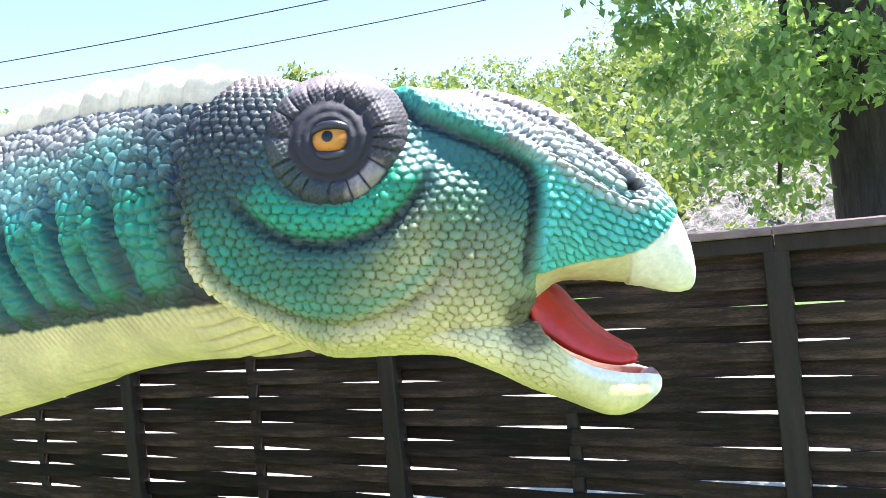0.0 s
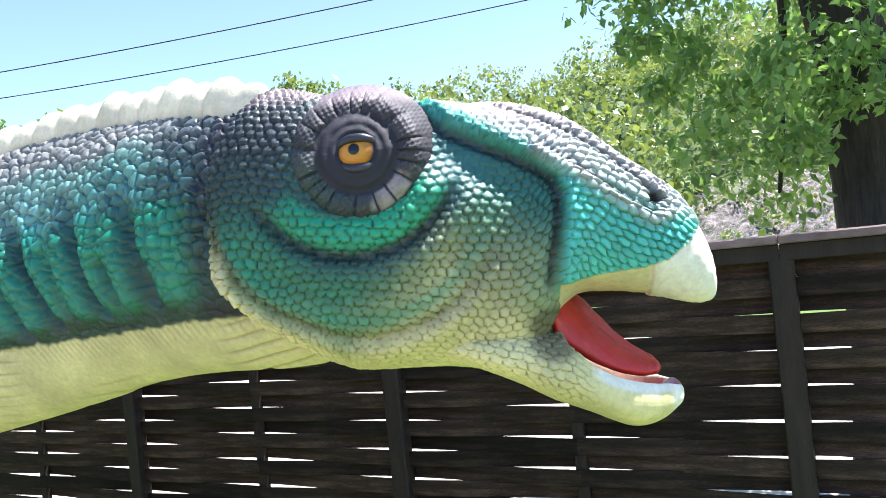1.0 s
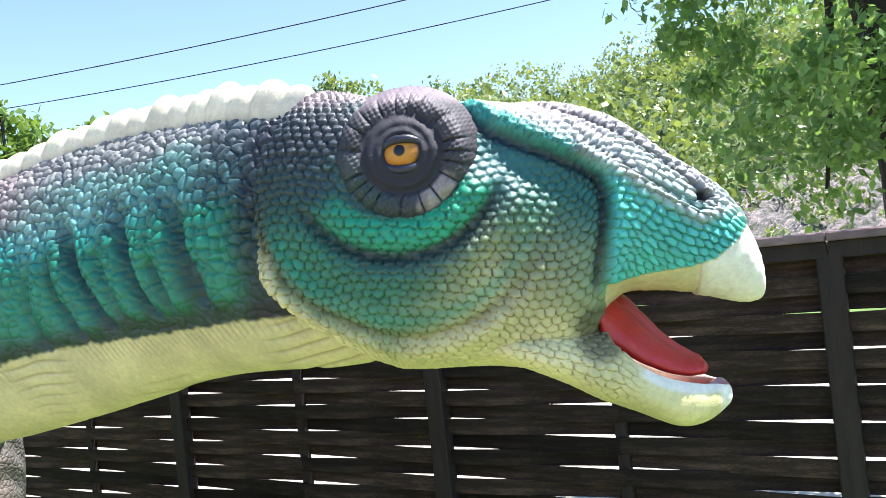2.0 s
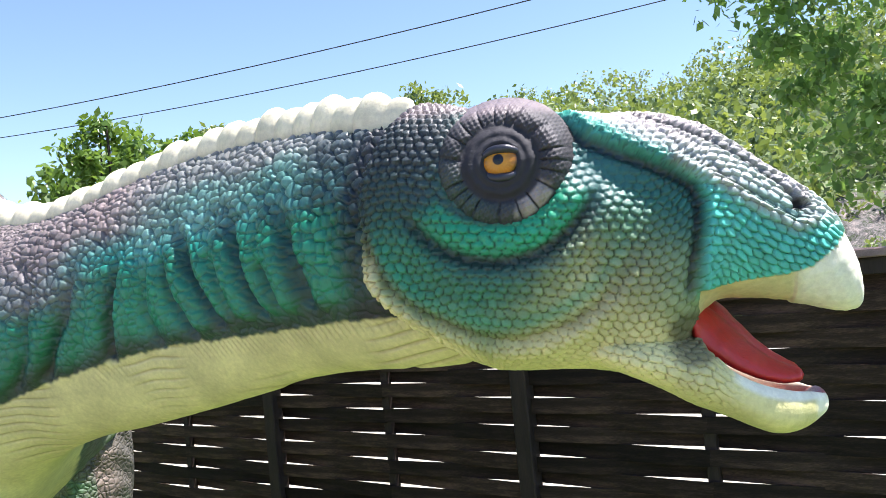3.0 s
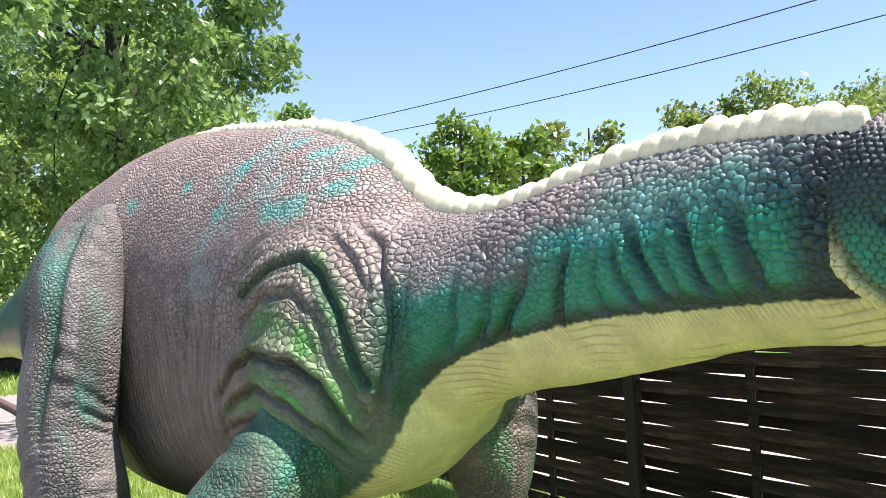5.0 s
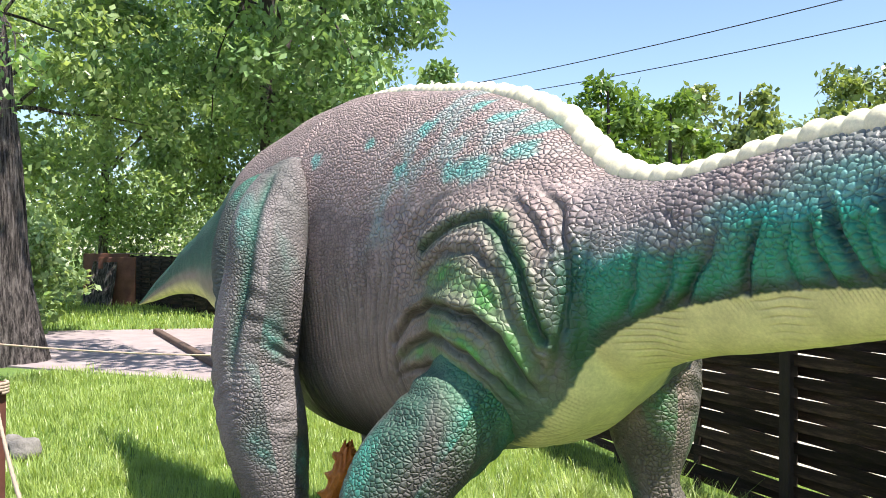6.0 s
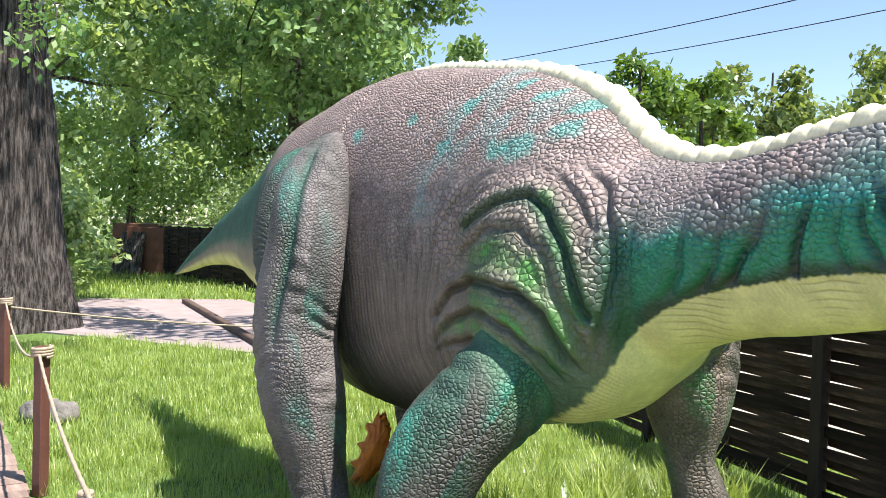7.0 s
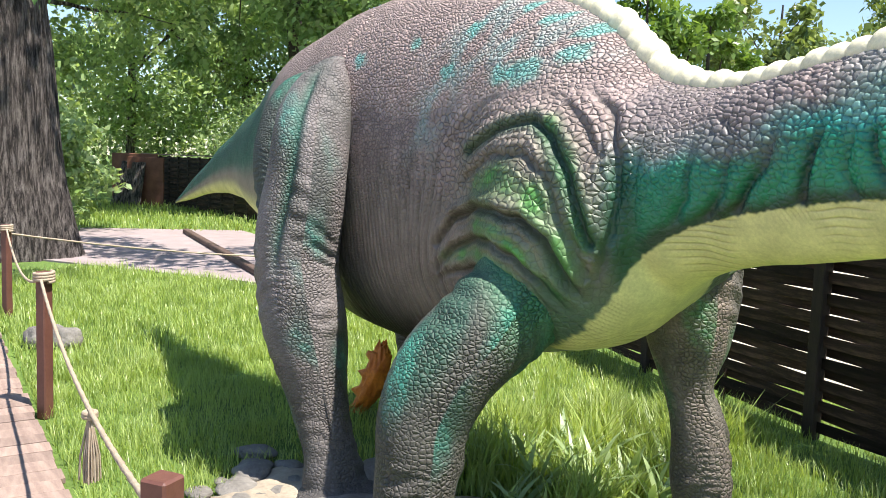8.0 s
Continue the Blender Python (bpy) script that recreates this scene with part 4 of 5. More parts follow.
    paint(col, smoothstep(0.0082, 0.0070, rr), (0.006, 0.006, 0.006), 0.06)
    paint(col, smoothstep(0.021, 0.027, rr), (0.02, 0.012, 0.01))
    shell(V, col)
    # upper and lower lids
    for up, lift, name in ((1, 0.0195, "upper"), (-1, 0.0200, "lower")):
        t = np.linspace(-1.02, 1.02, 60)
        path = np.stack([EYE[0] + 0.003 + 0.030 * t, np.full(60, HEAD_Y) + side * (0.182 - 0.010 * t**2), EYE[1] - 0.002 + up * lift * np.sqrt(np.clip(1.05 - t**2, 0, 1)), 0.0052 * np.sqrt(np.clip(1.06 - t**2, 0, 1)) + 0.001], -1)
        V, N, s, aa = solid_tube(path, 70, 14)
        col = np.empty(V.shape[:2] + (4,))
        col[..., :3], col[..., 3] = (0.03, 0.032, 0.045), 0.3
        shell(V, col)


eye_turret(-1)
eye_turret(1)


def crest():
    """The scalloped pale frill along the back of the neck and the body."""
    st, s = spine(1500)
    keep = (st[:, 0] < -0.35) & (st[:, 0] > -4.15)
    st, s = st[keep], s[keep]
    x, y, top = st[:, 0], st[:, 1], st[:, 2]
    L = np.r_[0, np.cumsum(np.sqrt(np.diff(x) ** 2 + np.diff(y) ** 2 + np.diff(top) ** 2))]
    pitch = np.interp(x, [-4.1, -3.0, -2.4, -1.9, -1.4, -0.9, -0.4], [0.045, 0.05, 0.055, 0.082, 0.076, 0.070, 0.064])
    ph = np.cumsum(np.gradient(L) / pitch)
    lump = np.clip(1 - (2 * (ph % 1) - 1) ** 2, 0, 1) ** 0.75
    hgt = np.interp(x, [-4.15, -3.9, -3.0, -2.4, -2.0, -1.8, -1.5, -1.1, -0.7, -0.45, -0.36, -0.35], [0.004, 0.018, 0.034, 0.042, 0.055, 0.055, 0.038, 0.038, 0.045, 0.047, 0.041, 0.004])
    wid = np.interp(x, [-4.15, -3.0, -2.4, -1.95, -1.6, -1.0, -0.45, -0.35], [0.012, 0.028, 0.04, 0.055, 0.045, 0.032, 0.030, 0.010])
    H, W = 1.3 * hgt * (0.76 + 0.24 * lump) * (1 + 0.10 * np.sin(np.floor(ph) * 2.4)), wid * 1.2 * (0.80 + 0.20 * lump)
    T = np.gradient(np.stack([x, y, top], -1), axis=0)
    T /= np.linalg.norm(T, axis=1)[:, None]
    side = np.cross(T, (0, 0, 1.0))
    side /= np.linalg.norm(side, axis=1)[:, None]
    up = np.cross(side, T)
    up *= np.sign(up[:, 2:])
    a = np.linspace(0, 2 * np.pi, 36, endpoint=False)
    C = np.stack([x, y, top - 0.006], -1)
    V = C[:, None] + W[:, None, None] * np.cos(a)[None, :, None] * side[:, None] + (H[:, None] * np.sin(a)[None])[..., None] * up[:, None]
    V += 0.0012 * (wob(V[..., 0], V[..., 2], 70, 1))[..., None] * up[:, None]
    col = np.empty(V.shape[:2] + (4,))
    col[..., :3], col[..., 3] = (0.86, 0.79, 0.55), 0.55
    # darker between the scallops and at the foot of the frill
    paint(col, np.broadcast_to(smoothstep(0.3, 0.0, lump)[:, None], V.shape[:2]) * 0.3, (0.55, 0.48, 0.30))
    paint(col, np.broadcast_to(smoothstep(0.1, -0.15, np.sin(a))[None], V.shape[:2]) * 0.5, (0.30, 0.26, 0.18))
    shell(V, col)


crest()


def limb(path, seed, base, tone, folds, tint, groove=0.0, green=0.0):
    V, N, s, a = solid_tube(path, 240, 160)
    S, A = np.meshgrid(s, a, indexing="ij")
    Z = V[..., 2]
    D = folds * 0.007 * np.sin(2 * np.pi * (S + 0.05 * np.sin(A * 2 + seed) + 0.03 * wob(S, A, 3, seed)) / (0.09 + 0.02 * np.sin(seed))) * smoothstep(0.1, 0.6, wob(S * 2.5, A * 1.0, 1.5, seed + 9))
    D += 0.012 * wob(S * 3, A, 1.3, seed)
    ring = np.abs(np.sin(np.pi * (S + 0.03 * np.sin(A * 2 + seed) + 0.02 * wob(S * 2, A, 4, seed)) / 0.030)) ** 0.6
    D += 0.007 * (ring - 0.7) * smoothstep(0.0, 0.5, wob(S * 2.2, A, 1.4, seed + 4))
    # a long hollow between two muscles
    q = N @ np.array([-0.62, -0.79, 0.0])
    valley = groove * np.exp(-(((q - 0.42 + 0.10 * np.sin(S * 4)) / 0.13) ** 2)) * smoothstep(0.3, 0.0, N[..., 1]) * smoothstep(0.15, 0.35, S) * smoothstep(1.25, 0.95, S)
    D -= 0.030 * valley
    V = V + N * D[..., None]
    st = 0.6 + 0.4 * smoothstep(-0.3, 0.5, wob(S * 2, A, 2.0, seed + 3))
    col = np.empty(S.shape + (4,))
    col[..., :3], col[..., 3] = base, 0.62
    w = wob(S * 2, A, 1.6, seed + 1)
    paint(col, smoothstep(-0.1, 0.6, w) * 0.8, tone)
    paint(col, smoothstep(0.25, 0.9, wob(S * 2.4, A, 1.7, seed + 5)) * 0.6 * (0.5 + 0.5 * smoothstep(-0.3, 0.4, wob(S * 9, A * 2, 4, seed))), tint, 0.52)
    # the hollow's green, with its shade painted in
    paint(col, valley * 0.8, (0.015, 0.10, 0.07))
    paint(col, green * smoothstep(0.75, 0.35, S + 0.12 * w) * 0.8, (0.045, 0.27, 0.125), 0.5)
    # darker towards the foot
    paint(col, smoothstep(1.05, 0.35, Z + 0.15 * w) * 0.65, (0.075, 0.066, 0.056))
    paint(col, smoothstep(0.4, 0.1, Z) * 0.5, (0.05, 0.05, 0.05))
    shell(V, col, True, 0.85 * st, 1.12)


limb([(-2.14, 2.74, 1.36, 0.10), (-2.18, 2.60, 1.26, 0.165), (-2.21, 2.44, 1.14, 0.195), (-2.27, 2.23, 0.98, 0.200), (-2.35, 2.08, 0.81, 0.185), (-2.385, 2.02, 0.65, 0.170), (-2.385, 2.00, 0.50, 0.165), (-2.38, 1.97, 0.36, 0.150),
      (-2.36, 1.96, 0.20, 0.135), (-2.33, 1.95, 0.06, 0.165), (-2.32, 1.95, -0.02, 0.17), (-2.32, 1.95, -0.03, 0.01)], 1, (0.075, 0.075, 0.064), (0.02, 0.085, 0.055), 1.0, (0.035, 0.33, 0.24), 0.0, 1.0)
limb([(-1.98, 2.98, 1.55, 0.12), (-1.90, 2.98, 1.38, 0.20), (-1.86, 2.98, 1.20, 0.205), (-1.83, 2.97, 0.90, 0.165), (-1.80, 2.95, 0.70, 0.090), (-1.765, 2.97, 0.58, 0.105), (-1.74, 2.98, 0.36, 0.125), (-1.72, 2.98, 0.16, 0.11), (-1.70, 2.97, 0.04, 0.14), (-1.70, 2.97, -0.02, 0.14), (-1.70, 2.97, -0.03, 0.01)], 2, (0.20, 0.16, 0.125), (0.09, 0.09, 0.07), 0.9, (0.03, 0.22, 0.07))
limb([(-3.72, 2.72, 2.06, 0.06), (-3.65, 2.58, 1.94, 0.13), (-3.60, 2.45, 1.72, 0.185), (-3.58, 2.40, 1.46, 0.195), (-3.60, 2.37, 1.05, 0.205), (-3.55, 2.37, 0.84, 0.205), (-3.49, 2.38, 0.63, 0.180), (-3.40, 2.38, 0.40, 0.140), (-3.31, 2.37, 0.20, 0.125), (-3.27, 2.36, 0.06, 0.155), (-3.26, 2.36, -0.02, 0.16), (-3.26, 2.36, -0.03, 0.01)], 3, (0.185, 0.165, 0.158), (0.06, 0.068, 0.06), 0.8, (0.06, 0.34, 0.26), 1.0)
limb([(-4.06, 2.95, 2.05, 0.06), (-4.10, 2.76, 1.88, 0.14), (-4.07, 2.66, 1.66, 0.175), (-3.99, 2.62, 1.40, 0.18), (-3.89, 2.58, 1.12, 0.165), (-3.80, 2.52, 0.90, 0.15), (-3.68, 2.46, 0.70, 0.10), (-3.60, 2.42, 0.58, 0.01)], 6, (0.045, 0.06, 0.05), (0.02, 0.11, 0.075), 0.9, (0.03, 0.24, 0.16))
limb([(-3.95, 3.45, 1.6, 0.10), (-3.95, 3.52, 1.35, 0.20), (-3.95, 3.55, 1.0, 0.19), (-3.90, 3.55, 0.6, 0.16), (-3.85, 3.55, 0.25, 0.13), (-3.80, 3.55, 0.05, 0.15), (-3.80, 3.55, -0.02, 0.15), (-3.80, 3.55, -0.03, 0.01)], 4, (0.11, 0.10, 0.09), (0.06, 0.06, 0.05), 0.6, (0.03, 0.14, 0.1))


def statue():
    base, V, C, F, M, G, B = 0, [], [], [], [], [], []
    for v, c, f, m, g, k in SHELLS:
        V.append(v), C.append(c), F.append(f + base), M.append(m), G.append(g), B.append(k)
        base += len(v)
    me = np_mesh("dinosaur_statue", np.concatenate(V), np.concatenate(F), SKIN)
    at = me.color_attributes.new("paint", "FLOAT_COLOR", "POINT")
    at.data.foreach_set("color", np.clip(np.concatenate(C), 0, 1).astype(np.float32).ravel())
    me.attributes.new("moulding", "FLOAT", "POINT").data.foreach_set("value", np.clip(np.concatenate(M), 0, 1).astype(np.float32))
    me.attributes.new("grain", "FLOAT", "POINT").data.foreach_set("value", np.concatenate(G).astype(np.float32))
    me.attributes.new("large", "FLOAT", "POINT").data.foreach_set("value", np.clip(np.concatenate(B), 0, 1).astype(np.float32))
    bm = bmesh.new()
    bm.from_mesh(me)
    bmesh.ops.recalc_face_normals(bm, faces=bm.faces)
    bm.to_mesh(me)
    bm.free()
    return tagged(new("dinosaur_statue", me), "large green and grey painted dinosaur statue with an open mouth", "statue")


statue()


# ---- the woven slat fence ----
F0, FD = Vector((-2.0, 5.12, 0)), Vector((3.05, -1.47, 0)).normalized()
BAY, TOP, ROW = 1.69, 1.50, 0.0655
FN = Vector((FD.y, -FD.x, 0))
FROT = Matrix(((FD.x, -FN.x, 0, 0), (FD.y, -FN.y, 0, 0), (0, 0, 1, 0), (0, 0, 0, 1)))


def fence_at(along, out, z):
    return Matrix.Translation(F0 + FD * along - FN * -out + Vector((0, 0, z))) @ FROT


def slat_mesh(tilt, lean, length):
    """A thin springy board that passes in front of one upright and behind the next."""
    n, h, th = 9, ROW * 1.085, 0.010
    u = np.linspace(-0.5, 0.5, n)
    V = []
    for k in u:
        y = lean * 0.024 * math.sin(math.pi * k)
        z = tilt * 0.0022 * k * 2
        taper = 1.0 - 0.05 * abs(k) * 2
        for dy, dz in ((-th / 2, -h / 2 * taper), (th / 2, -h / 2 * taper), (th / 2, h / 2 * taper), (-th / 2, h / 2 * taper)):
            V.append((k * length, y + dy, z + dz))
    F = grid_faces(n, 4)
    ends = np.array([[3, 2, 1, 0], [n * 4 - 4, n * 4 - 3, n * 4 - 2, n * 4 - 1]])
    return np.asarray(V), np.concatenate([F, ends])


def woven_fence():
    fence = tagged(new("woven_fence"), "tall dark brown woven slat fence with square posts and capping board", "fence", kind="structure")
    fence.location = F0
    rows = int(TOP / ROW)
    shapes = {}
    for tilt in (-1, 1):
        for lean in (-1, 1):
            v, f = slat_mesh(tilt, lean, BAY / 2 + 0.004)
            shapes[tilt, lean] = np_mesh("slat", v, f, FENCE, False)
    rng = random.Random(3)
    far_v, far_f, base = [], [], 0
    first, last = -18, 6
    for half in range(first, last):
        along = (half + 0.5) * BAY / 2
        near = -4 <= half < 6
        for r in range(rows):
            tilt = 1 if (r + half) % 2 == 0 else -1
            lean = 1 if (r + half) % 2 == 0 else -1
            z = 0.04 + (r + 0.5) * ROW + rng.uniform(-0.0022, 0.0022)
            m = fence_at(along, 0, z) @ pose(0, 0, 0, rng.uniform(-3, 3), rng.uniform(-0.25, 0.25), 0)
            if near:
                ob = new("slat", shapes[tilt, lean])
                ob.parent = fence
                ob.matrix_local = Matrix.Translation(-F0) @ m
            else:
                v, f = slat_mesh(tilt, lean, BAY / 2 + 0.004)
                far_v.append(np.c_[v, np.ones(len(v))] @ np.array(m).T[:, :3])
                far_f.append(f + base)
                base += len(v)
    rest = tagged(new("slat_weave", np_mesh("slat_weave", np.concatenate(far_v) - np.array(F0), np.concatenate(far_f), FENCE_FAR, False)), kind="stuff")
    rest.parent = fence
    for half in range(first, last + 1):
        main = half % 2 == 0
        bm = bmesh.new()
        if main:
            box(bm, (0.085, 0.075, TOP + 0.02), fence_at(half * BAY / 2, 0.028, (TOP + 0.02) / 2 - 0.02), 0.006)
        else:
            box(bm, (0.05, 0.036, TOP), fence_at(half * BAY / 2, -0.006, TOP / 2 - 0.02), 0.004)
        bm.transform(Matrix.Translation(-F0))
        part("post" if main else "stake", bm, POST, fence)
    for k in range(first // 2, last // 2):
        bm = bmesh.new()
        box(bm, (BAY - 0.004, 0.15, 0.032), fence_at((k + 0.5) * BAY, 0.02, TOP + 0.055), 0.004)
        bm.transform(Matrix.Translation(-F0))
        part("capping_board", bm, CAP, fence)
        bm = bmesh.new()
        box(bm, (BAY - 0.004, 0.03, 0.06), fence_at((k + 0.5) * BAY, 0.052, TOP + 0.008), 0.003)
        bm.transform(Matrix.Translation(-F0))
        part("rail", bm, POST, fence)


woven_fence()


def far_fence():
    """The same fence where it bends away behind the lawn."""
    a, b = F0 - FD * 15.21, Vector((-26.5, 13.9, 0))
    d = (b - a).normalized()
    rot = Matrix(((d.x, -d.y, 0, 0), (d.y, d.x, 0, 0), (0, 0, 1, 0), (0, 0, 0, 1)))
    fence = tagged(new("woven_fence"), "dark woven slat fence running far behind the lawn", "fence", kind="structure")
    fence.location = a
    rng = random.Random(8)
    step, V, F, base = BAY / 2, [], [], 0
    n = int((b - a).length / step)
    for k in range(n):
        for r in range(int(TOP / ROW)):
            sign = 1 if (r + k) % 2 == 0 else -1
            m = Matrix.Translation((0, 0, 0.04 + (r + 0.5) * ROW)) @ rot @ pose((k + 0.5) * step, 0, 0, rng.uniform(-3, 3), rng.uniform(-0.4, 0.4), 0)
            v, f = slat_mesh(sign, sign, step + 0.004)
            V.append(np.c_[v, np.ones(len(v))] @ np.array(m).T[:, :3])
            F.append(f + base)
            base += len(v)
        bm = box(bmesh.new(), (0.08, 0.07, TOP + 0.02), rot @ pose(k * step, -0.02, TOP / 2), 0.005)
        part("post", bm, POST, fence)
    weave = tagged(new("slat_weave", np_mesh("slat_weave", np.concatenate(V), np.concatenate(F), FENCE_FAR, False)), kind="stuff")
    weave.parent = fence
    part("capping_board", box(bmesh.new(), (n * step, 0.14, 0.03), rot @ pose(n * step / 2, 0, TOP + 0.05), 0.004), CAP, fence)


far_fence()


# ---- trees ----
def leaves(rng, centres, radii, count, size, droop=0.3, aspect=0.55):
    """Leaf blades scattered in clumps: places and faces of folded quads."""
    k = rng.integers(0, len(centres), count)
    d = rng.normal(size=(count, 3))
    d /= np.linalg.norm(d, axis=1)[:, None]
    P = centres[k] + d * radii[k][:, None] * (rng.random(count) ** 0.45)[:, None] * np.array([1, 1, 0.75])
    ax = rng.normal(size=(count, 3)) + np.array([0, 0, -droop])
    ax /= np.linalg.norm(ax, axis=1)[:, None]
    up = rng.normal(size=(count, 3)) * 0.7 + np.array([0, 0, 1])
    w = np.cross(ax, up)
    w /= np.linalg.norm(w, axis=1)[:, None]
    s = size * (0.6 + 0.8 * rng.random(count))[:, None]
    V = np.stack([P, P + ax * s * 0.45 + w * s * aspect * 0.5, P + ax * s, P + ax * s * 0.45 - w * s * aspect * 0.5], 1).reshape(-1, 3)
    return V, np.arange(count * 4).reshape(-1, 4)


def wavy(a, b, n, rng, amount):
    a, b = np.array(a, float), np.array(b, float)
    t = np.linspace(0, 1, n)[:, None]
    return a + (b - a) * t + np.cumsum(rng.normal(size=(n, 3)) * amount, 0) * np.sin(np.pi * t)


def tree(name, foot, height, radius, trunk_r, seed, leaf, bark, label, clumps=40, count=9000, size=0.12, low=0.35, spread=(1, 1, 1), fork=0.4, clump_r=0.22, droop=0.4, lean=(0, 0), hanging=()):
    rng = np.random.default_rng(seed)
    thing = tagged(new(name), label, "tree")
    thing.location = foot
    path = wavy((0, 0, -0.05), (lean[0], lean[1], height * 0.9), 26, rng, 0.012 * height / 5)
    t = np.linspace(0, 1, 26)
    rad = trunk_r * (1 - 0.85 * t) * (1 + 0.55 * np.exp(-t * height / (trunk_r * 3)))
    big = trunk_r > 0.4
    sides, rows = (200, 220) if big else (48, 60)
    tt = np.linspace(0, 1, rows) ** (1.6 if big else 1)
    path, rad, t = np.stack([np.interp(tt, t, path[:, k]) for k in range(3)], -1), np.interp(tt, t, rad), tt
    v, f = tube_mesh(path, np.maximum(rad, 0.01), sides)
    a = np.tile(np.arange(sides), rows) * 2 * np.pi / sides
    c = np.repeat(path, sides, 0)
    z = v[:, 2]
    # upright plates of bark between deep furrows that split and join
    k1 = np.sin(a * 19 + 1.1 * np.sin(z * 1.7 + a * 3) + 0.7 * np.sin(z * 4.1 - a * 2))
    k2 = np.sin(a * 33 + 1.4 * np.sin(z * 2.3 - a * 5) + 1.0 * np.sin(z * 6.3 + a * 4))
    ridge = 1 + 0.065 * np.abs(k1) ** 0.6 + 0.04 * np.abs(k2) ** 0.6 + 0.04 * np.sin(a * 5 + z * 0.4) * np.exp(-z)
    v = c + (v - c) * ridge[:, None]
    ob = new("trunk", np_mesh("trunk", v, f, bark))
    ob.parent = thing
    mid = np.array([lean[0] * 0.7, lean[1] * 0.7, height * (low + 1) / 2])
    d = rng.normal(size=(clumps, 3))
    d /= np.linalg.norm(d, axis=1)[:, None]
    rr = 0.45 + 0.55 * rng.random(clumps) ** 0.5
    centres = mid + d * rr[:, None] * np.array([radius * spread[0], radius * spread[1], height * (1 - low) / 2 * spread[2]])
    radii = radius * clump_r * (0.6 + 0.8 * rng.random(clumps))
    if hanging:
        boughs = np.repeat(np.array(hanging, float), 2, 0)
        boughs[:, :3] += rng.normal(size=(len(boughs), 3)) * boughs[:, 3:]
        centres, radii = np.concatenate([centres, boughs[:, :3]]), np.concatenate([radii, boughs[:, 3]])
    for k in range(0, clumps, max(1, clumps // 14)):
        j = int(np.clip(fork + 0.5 * rng.random(), 0, 0.95) * (len(path) - 1))
        p = wavy(path[j], centres[k], 10, rng, 0.02 * height / 5)
        bv, bf = tube_mesh(p, np.linspace(rad[j] * 0.45, 0.012, 10), 8)
        ob = new("limb", np_mesh("limb", bv, bf, bark))
        ob.parent = thing
    V, F = leaves(rng, centres, radii, count, size, droop)
    ob = new("crown", np_mesh("crown", V, F, leaf, False))
    ob.parent = thing
    return thing


def twig():
    """A low spray of leaves that hangs from the old tree towards the lawn."""
    rng = np.random.default_rng(77)
    thing = tagged(new("leafy_twig"), "small sunlit leafy twig hanging from the old tree", "twig")
    cs = []
    for k in range(5):
        p = wavy((-9.6, 3.6, 4.1), (-7.0 + 0.5 * rng.normal(), 2.45 + 0.25 * rng.normal(), 3.05 + 0.14 * rng.normal()), 14, rng, 0.03)
        v, f = tube_mesh(p, np.linspace(0.012, 0.003, 14), 6)
        ob = new("stem", np_mesh("stem", v, f, BARKD))
        ob.parent = thing
        cs += [p[j] for j in (8, 10, 11, 12, 13)]
    V, F = leaves(rng, np.array(cs), np.full(len(cs), 0.16), 230, 0.08, 0.7)
    ob = new("foliage", np_mesh("foliage", V, F, LEAF_NEAR, False))
    ob.parent = thing


def polar(az, dist, z=0.0):
    """A place on the ground: degrees to the left of straight ahead, and metres, from the start of the walk."""
    return (-0.2 - dist * math.sin(radians(az)), 0.2 + dist * math.cos(radians(az)), z)


# the slim tree whose branches hang over the fence
tree("tree_behind_fence", (2.34, 5.26, 0), 6.4, 1.40, 0.29, 5, LEAF_NEAR, BARKD, "slim dark-barked tree with sunlit leaves hanging over the fence", 200, 34000, 0.064, 0.24, (0.95, 1.1, 1.0), 0.5, 0.20, 0.7, (-0.45, 0.0),
     [(-1.3, -0.3, 2.5, 0.17), (-1.0, -0.35, 2.4, 0.17), (-0.8, -0.4, 2.2, 0.17), (-1.1, -0.3, 2.8, 0.17), (-0.5, -0.4, 2.15, 0.17),
      # these upper clumps are unseen, added to shade the lawn by the fence
      (-1.7, -0.8, 5.5, 0.5), (-1.2, -0.9, 6.0, 0.5), (-2.1, -1.0, 5.8, 0.5), (-1.6, -1.4, 5.2, 0.45), (-2.4, -0.6, 5.4, 0.5), (-2.0, -0.3, 6.2, 0.5), (-1.0, -1.2, 5.6, 0.45)])
# the old elm beside the paving
tree("old_tree", (-13.5, 4.87, 0), 15, 5.5, 0.58, 8, LEAF_DARK, BARK, "massive old tree with furrowed grey bark beside the path", 60, 13000, 0.2, 0.55, (0.8, 0.8, 1), 0.62, 0.22, 0.4, (0, 0),
     # high boughs out of view, added to dapple the paving with shade
     [(3.5, 1.6, 7.6, 0.8), (4.4, 2.3, 8.3, 0.8), (5.3, 2.7, 8.2, 0.8), (2.6, 2.4, 7.9, 0.8), (3.0, 0.9, 7.4, 0.8), (6.2, 2.0, 8.6, 0.8)])
twig()
# the dense dark tree behind the tail, and its neighbours
tree("dark_tree", polar(53.0, 25.5), 17.0, 5.6, 0.34, 11, LEAF_DARK, BARKD, "large dense dark green tree with drooping sprays", 150, 42000, 0.24, 0.17, (1.0, 1.0, 1.0), 0.3, 0.17, 0.7)
tree("leafy_tree", polar(56, 42), 19, 7.0, 0.25, 12, LEAF_BUSH, BARK, "tall leafy tree in light green leaf", 130, 42000, 0.23, 0.12, (1, 1, 1), 0.3, 0.2)
